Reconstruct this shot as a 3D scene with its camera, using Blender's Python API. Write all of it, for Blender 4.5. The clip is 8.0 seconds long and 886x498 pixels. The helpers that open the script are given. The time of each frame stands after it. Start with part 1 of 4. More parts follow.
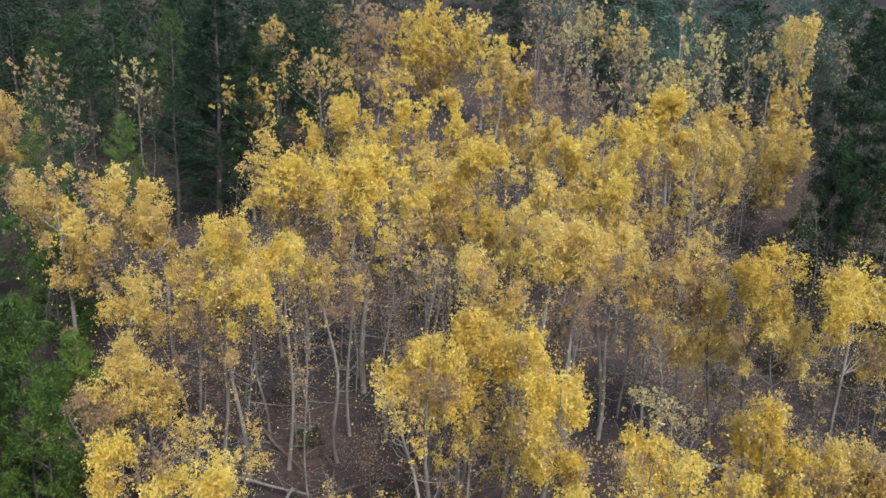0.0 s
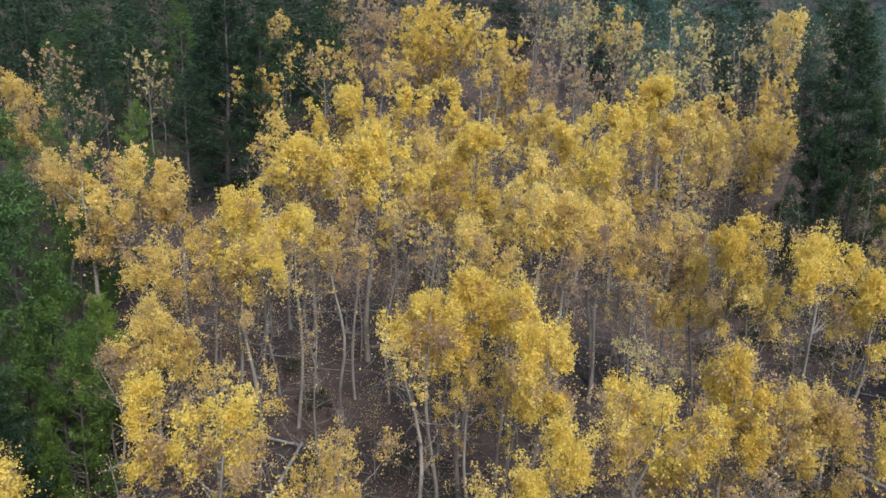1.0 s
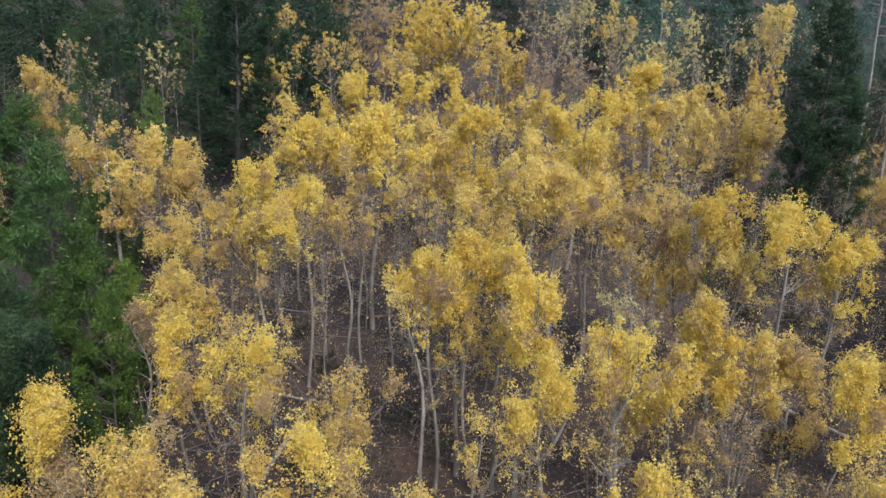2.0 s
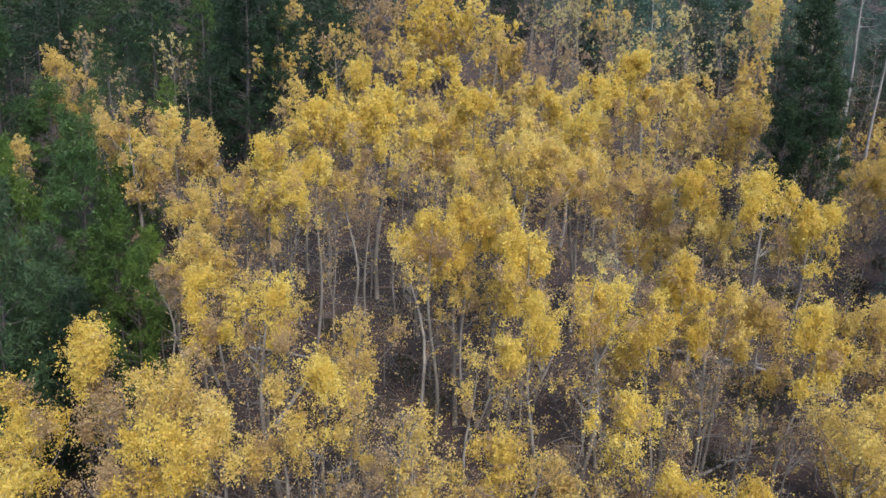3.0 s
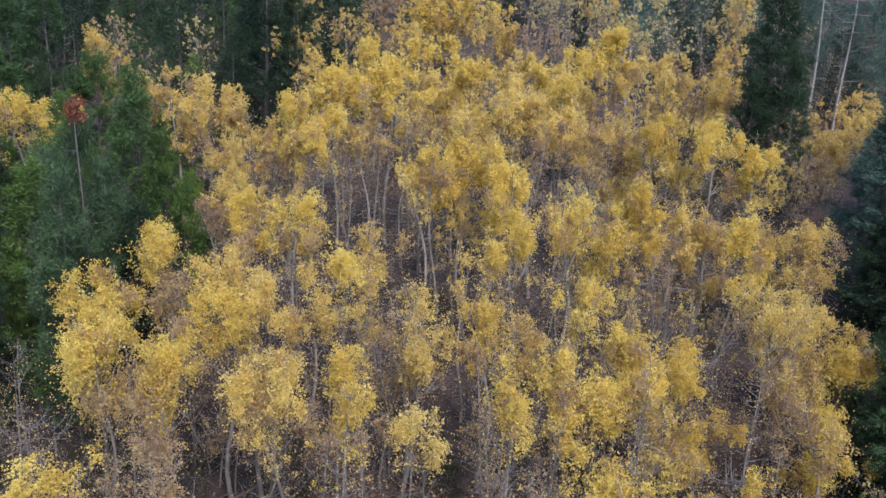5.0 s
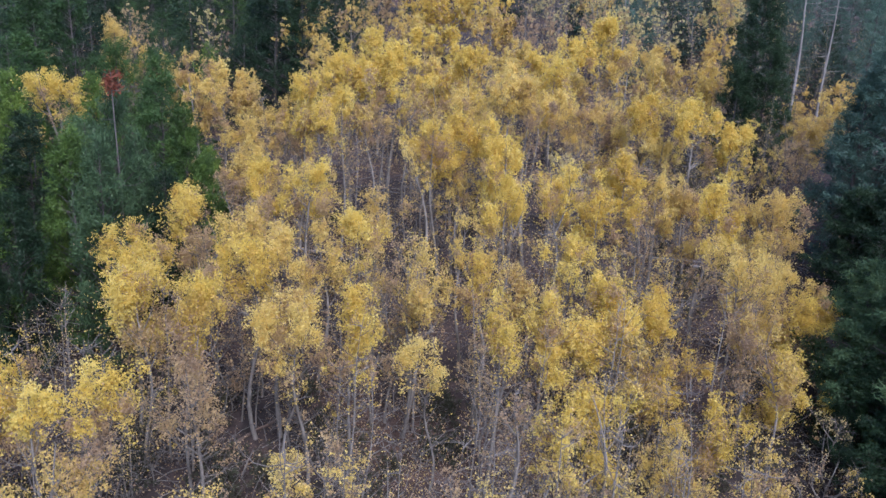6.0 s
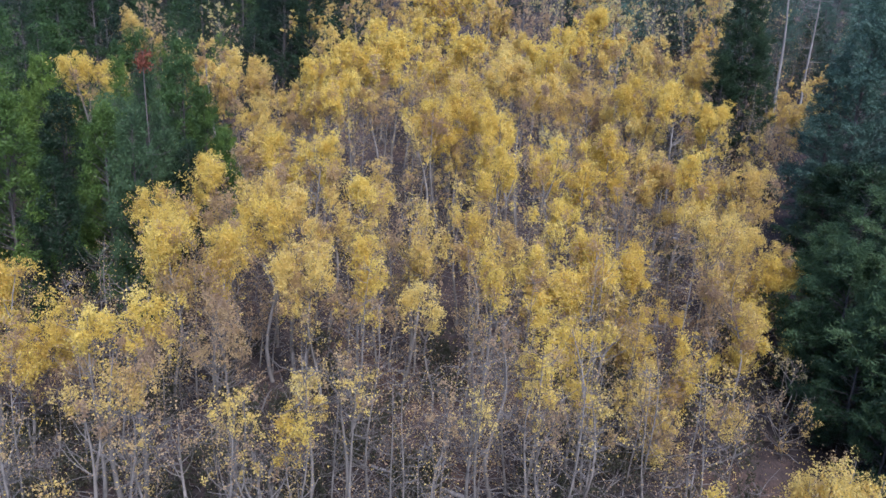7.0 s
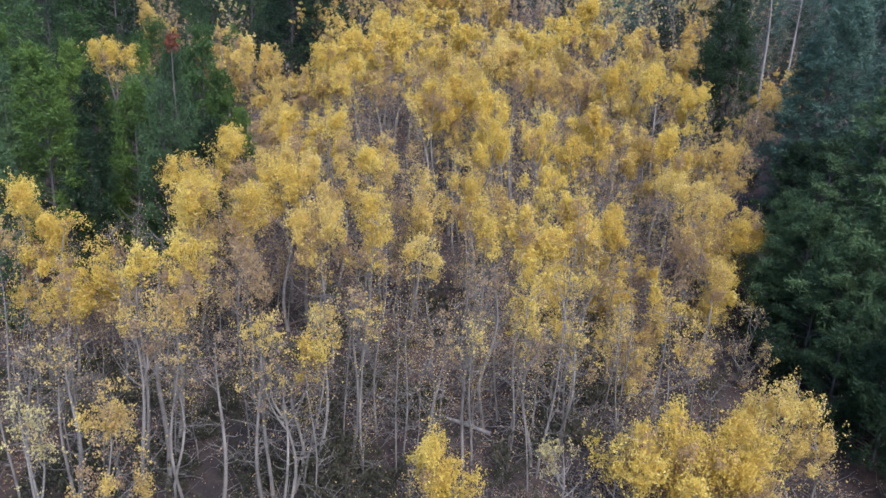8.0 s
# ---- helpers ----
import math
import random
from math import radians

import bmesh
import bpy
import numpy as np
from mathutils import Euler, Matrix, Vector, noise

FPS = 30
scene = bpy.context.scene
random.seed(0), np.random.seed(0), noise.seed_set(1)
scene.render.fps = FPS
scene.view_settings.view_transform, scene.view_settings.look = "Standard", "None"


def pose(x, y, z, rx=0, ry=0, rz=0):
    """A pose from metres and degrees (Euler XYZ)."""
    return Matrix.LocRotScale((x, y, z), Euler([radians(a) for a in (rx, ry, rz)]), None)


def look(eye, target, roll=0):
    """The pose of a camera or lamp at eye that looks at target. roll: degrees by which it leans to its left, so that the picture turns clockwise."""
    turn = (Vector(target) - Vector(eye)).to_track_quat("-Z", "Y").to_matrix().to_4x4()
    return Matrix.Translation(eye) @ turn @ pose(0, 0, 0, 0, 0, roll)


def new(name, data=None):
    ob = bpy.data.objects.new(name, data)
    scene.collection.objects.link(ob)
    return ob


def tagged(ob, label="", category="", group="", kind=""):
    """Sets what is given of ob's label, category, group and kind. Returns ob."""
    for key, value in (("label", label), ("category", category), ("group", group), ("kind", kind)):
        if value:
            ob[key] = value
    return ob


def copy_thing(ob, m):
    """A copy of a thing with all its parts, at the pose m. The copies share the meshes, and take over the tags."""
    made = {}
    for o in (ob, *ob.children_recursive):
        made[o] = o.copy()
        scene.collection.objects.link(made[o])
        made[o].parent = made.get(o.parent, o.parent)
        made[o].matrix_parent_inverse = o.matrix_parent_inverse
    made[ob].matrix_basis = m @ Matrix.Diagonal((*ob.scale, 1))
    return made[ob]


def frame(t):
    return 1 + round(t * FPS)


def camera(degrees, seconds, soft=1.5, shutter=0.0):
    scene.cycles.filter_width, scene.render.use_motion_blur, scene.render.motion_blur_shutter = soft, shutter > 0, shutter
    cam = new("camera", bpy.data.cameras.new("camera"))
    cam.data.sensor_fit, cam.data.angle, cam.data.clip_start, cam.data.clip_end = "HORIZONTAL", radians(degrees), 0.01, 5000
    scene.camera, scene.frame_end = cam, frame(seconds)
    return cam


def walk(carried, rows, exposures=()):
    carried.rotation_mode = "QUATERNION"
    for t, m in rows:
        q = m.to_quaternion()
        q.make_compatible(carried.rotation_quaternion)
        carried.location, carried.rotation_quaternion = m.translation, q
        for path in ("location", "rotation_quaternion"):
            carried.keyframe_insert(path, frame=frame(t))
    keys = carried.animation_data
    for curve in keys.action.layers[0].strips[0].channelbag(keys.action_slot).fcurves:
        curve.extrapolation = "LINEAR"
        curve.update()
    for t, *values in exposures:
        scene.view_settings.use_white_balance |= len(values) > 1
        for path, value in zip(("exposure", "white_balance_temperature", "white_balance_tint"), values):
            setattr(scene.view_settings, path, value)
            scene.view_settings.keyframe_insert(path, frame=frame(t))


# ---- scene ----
cam = camera(61.9, 8.0, soft=1.55)
METRES, EYE, TILT, LEAN, TURN = 28.0, 27.0, -16.5, -2.4, 0.0
ROWS = [
    (0.0, 0.0, 0.0, 0.0, 0.0, 0.0, -0.0),
    (0.5, 0.0008, -0.0392, -0.0228, -0.0, 0.05, -0.02),
    (1.0, 0.0014, -0.0811, -0.0474, 0.03, 0.08, -0.04),
    (1.5, 0.0022, -0.125, -0.0735, 0.08, 0.12, -0.08),
    (3.0, 0.0067, -0.2691, -0.1582, 0.26, 0.19, -0.17),
    (3.5, 0.0091, -0.321, -0.1886, 0.32, 0.23, -0.22),
    (4.0, 0.0118, -0.3746, -0.22, 0.38, 0.26, -0.25),
    (4.5, 0.0147, -0.4298, -0.2519, 0.45, 0.29, -0.29),
    (6.0, 0.0217, -0.6077, -0.3513, 0.61, 0.32, -0.41),
    (6.5, 0.025, -0.6698, -0.3848, 0.67, 0.32, -0.45),
    (7.0, 0.0284, -0.734, -0.4188, 0.72, 0.33, -0.48),
    (7.5, 0.031, -0.8003, -0.4544, 0.77, 0.33, -0.48),
    (8.0, 0.0344, -0.8701, -0.4913, 0.82, 0.3, -0.49),
]
EXPOSURE = 0.96
walk(cam, [(t, pose(0, 0, EYE, TILT, LEAN, TURN) @ pose(METRES * x, METRES * y, METRES * z, 90 + pitch, roll, yaw)) for t, x, y, z, yaw, pitch, roll in ROWS],
     [(0.0, EXPOSURE + 0.03, 6340, 7), (3.0, EXPOSURE - 0.02, 6250, 9), (4.5, EXPOSURE - 0.04, 6080, 13), (6.0, EXPOSURE + 0.03, 5530, 18), (7.0, EXPOSURE + 0.05, 5530, 17), (8.0, EXPOSURE + 0.08, 5720, 14)])

# ---- light: thin overcast, a veiled sun high behind and to the right ----
SUN_ELEVATION, SUN_AZIMUTH = 50.0, 155.0
world = bpy.data.worlds.new("overcast_sky")
scene.world = world
world.use_nodes = True
wn = world.node_tree.nodes
sky = wn.new("ShaderNodeTexSky")
sky.sky_type = "NISHITA"
sky.sun_disc = False
sky.sun_elevation = radians(SUN_ELEVATION)
sky.sun_rotation = radians(SUN_AZIMUTH)
sky.air_density, sky.dust_density, sky.ozone_density = 1.0, 2.0, 1.2
wn["Background"].inputs["Strength"].default_value = 0.15
world.node_tree.links.new(sky.outputs["Color"], wn["Background"].inputs["Color"])

sun_data = bpy.data.lights.new("sun", "SUN")
sun_data.energy, sun_data.angle, sun_data.color = 2.0, radians(30), (1.0, 0.94, 0.83)
sun = new("sun", sun_data)
az, el = radians(SUN_AZIMUTH), radians(SUN_ELEVATION)
sun_from = Vector((math.sin(az) * math.cos(el), math.cos(az) * math.cos(el), math.sin(el)))
sun.matrix_world = look(sun_from * 300, (0, 0, 0))


# ---- materials ----
def material(name):
    m = bpy.data.materials.new(name)
    m.use_nodes = True
    return m, m.node_tree.nodes, m.node_tree.links, m.node_tree.nodes["Principled BSDF"]


def ramp(nodes, stops):
    n = nodes.new("ShaderNodeValToRGB")
    e = n.color_ramp.elements
    while len(e) < len(stops):
        e.new(0.5)
    for i, (p, c) in enumerate(stops):
        e[i].position, e[i].color = p, (*c, 1)
    return n


def coords(nodes, links, scale, stretch=(1, 1, 1)):
    c = nodes.new("ShaderNodeTexCoord")
    m = nodes.new("ShaderNodeMapping")
    m.inputs["Scale"].default_value = [scale * s for s in stretch]
    links.new(c.outputs["Object"], m.inputs["Vector"])
    return m.outputs["Vector"]


def noise_node(nodes, links, vector, scale, detail=4, rough=0.6):
    n = nodes.new("ShaderNodeTexNoise")
    n.inputs["Scale"].default_value, n.inputs["Detail"].default_value, n.inputs["Roughness"].default_value = scale, detail, rough
    links.new(vector, n.inputs["Vector"])
    return n.outputs["Fac"]


def mix(nodes, links, fac, a, b, how="MIX"):
    n = nodes.new("ShaderNodeMix")
    n.data_type, n.blend_type = "RGBA", how
    for socket, value in ((n.inputs[0], fac), (n.inputs[6], a), (n.inputs[7], b)):
        if isinstance(value, bpy.types.NodeSocket):
            links.new(value, socket)
        elif isinstance(value, tuple):
            socket.default_value = (*value, 1)
        else:
            socket.default_value = value
    return n.outputs[2]


def bump(nodes, links, shader, height, strength, distance):
    b = nodes.new("ShaderNodeBump")
    b.inputs["Strength"].default_value, b.inputs["Distance"].default_value = strength, distance
    links.new(height, b.inputs["Height"])
    links.new(b.outputs["Normal"], shader.inputs["Normal"])


def foliage(name, stops, rough=0.55, through_light=0.52, tint=0.25, patch=0.9):
    """Leaves: the colour differs from leaf to leaf, in patches of the crown and from tree to tree; part of the light passes through."""
    m, nodes, links, shader = material(name)
    geo = nodes.new("ShaderNodeNewGeometry")
    info = nodes.new("ShaderNodeObjectInfo")
    patches = noise_node(nodes, links, coords(nodes, links, 1.0), patch, 2)
    a = nodes.new("ShaderNodeMath")
    a.operation = "MULTIPLY_ADD"
    links.new(patches, a.inputs[0])
    a.inputs[1].default_value, a.inputs[2].default_value = 1.1, -0.2
    b = nodes.new("ShaderNodeMath")
    b.operation = "MULTIPLY_ADD"
    links.new(geo.outputs["Random Per Island"], b.inputs[0])
    b.inputs[1].default_value = 0.28
    links.new(a.outputs[0], b.inputs[2])
    c = nodes.new("ShaderNodeMath")
    c.operation = "MULTIPLY_ADD"
    links.new(info.outputs["Random"], c.inputs[0])
    c.inputs[1].default_value = tint
    links.new(b.outputs[0], c.inputs[2])
    d = nodes.new("ShaderNodeMath")
    d.operation = "SUBTRACT"
    d.use_clamp = True
    links.new(c.outputs[0], d.inputs[0])
    d.inputs[1].default_value = tint * 0.5
    colour = ramp(nodes, stops)
    links.new(d.outputs[0], colour.inputs["Fac"])
    links.new(colour.outputs["Color"], shader.inputs["Base Color"])
    shader.inputs["Roughness"].default_value = rough
    shader.inputs["Specular IOR Level"].default_value = 0.25
    t = nodes.new("ShaderNodeBsdfTranslucent")
    links.new(colour.outputs["Color"], t.inputs["Color"])
    s = nodes.new("ShaderNodeMixShader")
    s.inputs[0].default_value = through_light
    links.new(shader.outputs[0], s.inputs[1])
    links.new(t.outputs[0], s.inputs[2])
    links.new(s.outputs[0], nodes["Material Output"].inputs["Surface"])
    return m


LEAVES = {
    "gold": foliage("golden_aspen_leaf", [(0, (0.337, 0.212, 0.129)), (0.2, (0.594, 0.419, 0.122)), (0.5, (0.742, 0.573, 0.129)), (0.85, (0.832, 0.687, 0.242)), (1, (0.634, 0.606, 0.257))]),
    "yellow": foliage("yellow_aspen_leaf", [(0, (0.356, 0.237, 0.158)), (0.24, (0.584, 0.419, 0.171)), (0.52, (0.733, 0.565, 0.165)), (0.9, (0.812, 0.677, 0.285)), (1, (0.614, 0.575, 0.270))]),
    "orange": foliage("orange_aspen_leaf", [(0, (0.300, 0.200, 0.135)), (0.3, (0.560, 0.405, 0.158)), (0.65, (0.725, 0.545, 0.162)), (1, (0.800, 0.660, 0.288))]),
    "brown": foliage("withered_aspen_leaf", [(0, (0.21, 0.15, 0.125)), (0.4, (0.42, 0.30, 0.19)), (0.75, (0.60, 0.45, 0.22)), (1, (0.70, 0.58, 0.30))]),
    "pale": foliage("pale_aspen_leaf", [(0, (0.30, 0.24, 0.17)), (0.4, (0.54, 0.46, 0.22)), (0.8, (0.70, 0.60, 0.26)), (1, (0.56, 0.55, 0.25))]),
}
NEEDLES = {
    "bright": foliage("fresh_pine_needle", [(0, (0.022, 0.046, 0.016)), (0.5, (0.088, 0.150, 0.032)), (1, (0.190, 0.270, 0.054))], 0.5, 0.25, 0.5, 0.7),
    "green": foliage("green_pine_needle", [(0, (0.019, 0.038, 0.015)), (0.5, (0.043, 0.087, 0.027)), (1, (0.095, 0.162, 0.040))], 0.5, 0.2, 0.5, 0.5),
    "dull": foliage("dull_pine_needle", [(0, (0.026, 0.047, 0.025)), (0.5, (0.070, 0.122, 0.056)), (1, (0.138, 0.205, 0.088))], 0.6, 0.3, 0.4, 0.6),
    "dark": foliage("dark_pine_needle", [(0, (0.011, 0.025, 0.014)), (0.5, (0.021, 0.045, 0.021)), (1, (0.044, 0.078, 0.032))], 0.5, 0.2, 0.5, 0.5),
    # haze over the conifers on the right is put into this bluish colour
    "blue": foliage("haze_blue_needle", [(0, (0.040, 0.073, 0.059)), (0.5, (0.073, 0.129, 0.099)), (1, (0.130, 0.201, 0.140))], 0.5, 0.2, 0.4, 0.5),
    "red": foliage("dead_red_needle", [(0, (0.09, 0.035, 0.022)), (0.5, (0.19, 0.06, 0.036)), (1, (0.27, 0.10, 0.05))], 0.6, 0.2, 0.2, 0.5),
}


def bark(name, light, dark, scar, marks=0.5):
    m, nodes, links, shader = material(name)
    broad = noise_node(nodes, links, coords(nodes, links, 1.0, (1, 1, 0.35)), 2.2, 4)
    bands = noise_node(nodes, links, coords(nodes, links, 1.0, (1.2, 1.2, 7)), 3.0, 5, 0.7)
    tone = ramp(nodes, [(0.3, dark), (0.7, light)])
    links.new(broad, tone.inputs["Fac"])
    cut = ramp(nodes, [(0.56, (0, 0, 0)), (0.66, (marks, marks, marks))])
    links.new(bands, cut.inputs["Fac"])
    links.new(mix(nodes, links, cut.outputs["Color"], tone.outputs["Color"], scar), shader.inputs["Base Color"])
    shader.inputs["Roughness"].default_value = 0.85
    bump(nodes, links, shader, bands, 0.5, 0.02)
    return m


ASPEN_BARK = bark("aspen_bark", (0.245, 0.222, 0.200), (0.105, 0.092, 0.083), (0.06, 0.05, 0.045), 0.75)
TWIG_BARK = bark("twig_bark", (0.218, 0.198, 0.184), (0.088, 0.077, 0.073), (0.092, 0.078, 0.074), 0.3)
PINE_BARK = bark("pine_bark", (0.10, 0.09, 0.088), (0.055, 0.05, 0.048), (0.05, 0.04, 0.035), 0.6)
DEAD_WOOD = bark("weathered_log_wood", (0.28, 0.265, 0.255), (0.13, 0.115, 0.105), (0.05, 0.04, 0.035), 0.6)
BROWN_WOOD = bark("rotten_log_wood", (0.15, 0.105, 0.085), (0.08, 0.058, 0.048), (0.04, 0.03, 0.025), 0.6)


def forest_floor():
    m, nodes, links, shader = material("forest_floor_litter")
    here = coords(nodes, links, 1.0)
    patches = noise_node(nodes, links, here, 0.16, 4)
    litter = noise_node(nodes, links, here, 2.6, 8, 0.75)
    fine = noise_node(nodes, links, here, 14, 6, 0.75)
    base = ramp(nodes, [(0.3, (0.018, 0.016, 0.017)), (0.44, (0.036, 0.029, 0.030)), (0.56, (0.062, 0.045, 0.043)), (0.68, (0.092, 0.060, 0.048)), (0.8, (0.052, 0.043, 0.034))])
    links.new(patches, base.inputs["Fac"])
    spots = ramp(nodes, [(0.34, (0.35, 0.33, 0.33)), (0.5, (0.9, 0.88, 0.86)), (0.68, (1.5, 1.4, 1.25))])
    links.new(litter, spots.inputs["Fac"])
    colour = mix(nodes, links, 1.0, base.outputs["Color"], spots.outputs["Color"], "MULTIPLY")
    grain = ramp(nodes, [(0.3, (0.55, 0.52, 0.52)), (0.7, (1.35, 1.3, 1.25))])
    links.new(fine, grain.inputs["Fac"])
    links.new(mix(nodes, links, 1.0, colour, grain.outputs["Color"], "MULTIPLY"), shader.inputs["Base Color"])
    shader.inputs["Roughness"].default_value = 0.95
    bump(nodes, links, shader, litter, 0.8, 0.12)
    return m


FLOOR = forest_floor()


# ---- mesh helpers ----
def mesh_from(name, verts, quads, mat, smooth=False, second=None, where=None):
    """One mesh whose faces all have three or all have four corners."""
    me = bpy.data.meshes.new(name)
    verts, quads = np.asarray(verts, dtype=np.float32), np.asarray(quads, dtype=np.int32)
    me.vertices.add(len(verts))
    me.vertices.foreach_set("co", verts.ravel())
    me.loops.add(quads.size)
    me.loops.foreach_set("vertex_index", quads.ravel())
    me.polygons.add(len(quads))
    me.polygons.foreach_set("loop_start", np.arange(0, quads.size, quads.shape[1], dtype=np.int32))
    me.polygons.foreach_set("use_smooth", np.full(len(quads), smooth))
    me.materials.append(mat)
    if second:
        me.materials.append(second)
        me.polygons.foreach_set("material_index", np.asarray(where, dtype=np.int32))
    me.update(calc_edges=True)
    return me


class Tubes:
    """Gathers tapered round limbs into one mesh."""

    def __init__(self):
        self.verts, self.quads, self.count = [], [], 0

    def add(self, path, radii, sides=5):
        path, radii = np.asarray(path, float), np.asarray(radii, float)
        n = len(path)
        way = np.gradient(path, axis=0)
        way /= np.linalg.norm(way, axis=1)[:, None] + 1e-9
        side = np.where(np.abs(way[:, 2:3]) > 0.9, np.array([[1.0, 0, 0]]), np.array([[0, 0, 1.0]]))
        u = np.cross(way, side)
        u /= np.linalg.norm(u, axis=1)[:, None] + 1e-9
        v = np.cross(way, u)
        a = np.arange(sides) * 2 * np.pi / sides
        ring = path[:, None] + radii[:, None, None] * (np.cos(a)[None, :, None] * u[:, None] + np.sin(a)[None, :, None] * v[:, None])
        i = np.arange(n - 1)[:, None] * sides
        j, k = np.arange(sides)[None], (np.arange(sides)[None] + 1) % sides
        q = np.stack([i + j, i + k, i + sides + k, i + sides + j], -1).reshape(-1, 4) + self.count
        self.verts.append(ring.reshape(-1, 3))
        self.quads.append(q)
        self.count += n * sides

    def mesh(self, name, mat):
        return mesh_from(name, np.concatenate(self.verts), np.concatenate(self.quads), mat, True)


def bezier(a, b, c, n):
    t = np.linspace(0, 1, n)[:, None]
    return (1 - t) ** 2 * np.asarray(a) + 2 * t * (1 - t) * np.asarray(b) + t ** 2 * np.asarray(c)


def unit(rng, n):
    v = rng.normal(size=(n, 3))
    return v / np.linalg.norm(v, axis=1)[:, None]


def leaves_at(rng, centres, size):
    """Small pointed leaves at the centres, turned every way but more often hanging with their faces to the side."""
    n = len(centres)
    face = unit(rng, n) * np.array([1, 1, 0.6])
    a = np.cross(face, unit(rng, n))
    a /= np.linalg.norm(a, axis=1)[:, None] + 1e-9
    b = np.cross(face, a)
    b /= np.linalg.norm(b, axis=1)[:, None] + 1e-9
    s = (size * rng.uniform(0.65, 1.25, n))[:, None] * 0.58
    verts = np.stack([centres - a * s, centres + a * s * 0.6 + b * s * 0.8, centres + a * s * 0.6 - b * s * 0.8], 1).reshape(-1, 3)
    return verts, np.arange(3 * n).reshape(-1, 3)


def part(name, me, parent, label=""):
    ob = new(name, me)
    ob.parent = parent
    return tagged(ob, label)


def thing(name, x, y, z, label, category, group="", kind=""):
    ob = new(name)
    ob.empty_display_size = 0.2
    ob.matrix_basis = pose(x, y, z)
    return tagged(ob, label, category, group, kind)


# ---- ground ----
def ground_at(x, y):
    """Height of the forest floor: a hillside that climbs away from the valley and steepens behind the grove, with soft swells and hummocks."""
    slope = 3.5 + 0.17 * np.maximum(y, -70) + 0.13 * np.maximum(0, np.minimum(y, 260) - 62)
    swell = 0.3 * np.sin(x * 0.071 + 0.6) * np.cos(y * 0.083 - 0.4) + 0.16 * np.sin(x * 0.23 + y * 0.17)
    hummock = 0.07 * np.sin(x * 0.93 + 1.3 * np.sin(y * 0.41)) + 0.06 * np.sin(y * 1.17 + 1.7 * np.sin(x * 0.53))
    return slope + (swell + hummock) * np.exp(-((np.hypot(x, y - 25) / 400) ** 2))


def ground():
    near = np.arange(-64, 64.1, 0.8)
    outer = np.array([80, 110, 160, 240, 400, 800, 1600, 3000])
    xs = np.concatenate([-outer[::-1], near, outer])
    ys = np.concatenate([-outer[::-1], near, outer]) + 25
    X, Y = np.meshgrid(xs, ys, indexing="ij")
    Z = ground_at(X, Y)
    nx, ny = X.shape
    i, j = np.meshgrid(np.arange(nx - 1), np.arange(ny - 1), indexing="ij")
    q = np.stack([i * ny + j, (i + 1) * ny + j, (i + 1) * ny + j + 1, i * ny + j + 1], -1).reshape(-1, 4)
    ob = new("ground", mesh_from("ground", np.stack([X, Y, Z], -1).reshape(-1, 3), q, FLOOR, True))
    tagged(ob, "brown forest floor of leaf litter and dry grass", "ground", kind="structure")


ground()

# ---- aspens ----
WORDS = {
    "gold": "bright golden yellow leaves", "yellow": "soft yellow leaves", "orange": "orange-yellow leaves",
    "brown": "withered brownish leaves", "pale": "pale greenish-yellow leaves",
}
planted, stand = [0], []


def stem_path(rng, base, top, wobble, n=11):
    t = np.linspace(0, 1, n)[:, None]
    a, b = rng.uniform(0, 6.28, 2)
    bend = np.stack([np.sin(t[:, 0] * rng.uniform(4, 9) + a), np.sin(t[:, 0] * rng.uniform(4, 9) + b), np.zeros(n)], 1)
    bend = (bend - bend[0]) * wobble
    bend -= t * bend[-1]
    return np.asarray(base) * (1 - t) + np.asarray(top) * t + bend


def along(path, z):
    """The point of a rising stem at height z."""
    return np.array([np.interp(z, path[:, 2], path[:, k]) for k in (0, 1)] + [z])


def dead_branches(rng, tubes, path, low, high, count, reach):
    """Thin leafless side branches; returns their outer points."""
    tips = []
    for z in rng.uniform(low, high, count):
        s = along(path, z)
        a, l = rng.uniform(0, 6.283), reach * rng.uniform(0.4, 1.3)
        out = np.array([math.cos(a), math.sin(a), 0])
        end = s + out * l + np.array([0, 0, l * rng.uniform(-0.05, 1.1)])
        side = np.array([-out[1], out[0], 0]) * rng.normal(0, 0.2) * l
        way = bezier(s, s + out * l * 0.6 + side + np.array([0, 0, l * rng.uniform(-0.15, 0.35)]), end, 5)
        tubes.add(way, np.linspace(0.021, 0.007, 5), 3)
        tips += [way[2], way[3]]
        for k in range(rng.integers(0, 3)):
            p = way[rng.integers(1, 4)]
            d = unit(rng, 1)[0] * 0.5 + out * 0.6
            tubes.add([p, p + d * l * 0.3, p + d * l * rng.uniform(0.45, 0.6) + np.array([0, 0, 0.1])], [0.010, 0.008, 0.005], 3)
    return tips


def sprigs(rng, centre, count, spread):
    """Leaf places along small rising shoots of over a dozen leaves, scattered round a clump's centre."""
    shoots = max(1, count // 15)
    middle = centre + rng.normal(0, 1, (shoots, 3)) * spread
    way = (unit(rng, shoots) + np.array([0, 0, 0.55])) * rng.uniform(0.12, 0.42, shoots)[:, None]
    of = rng.integers(0, shoots, count)
    return middle[of] + way[of] * rng.uniform(-0.5, 0.6, count)[:, None] + rng.normal(0, 0.06, (count, 3))


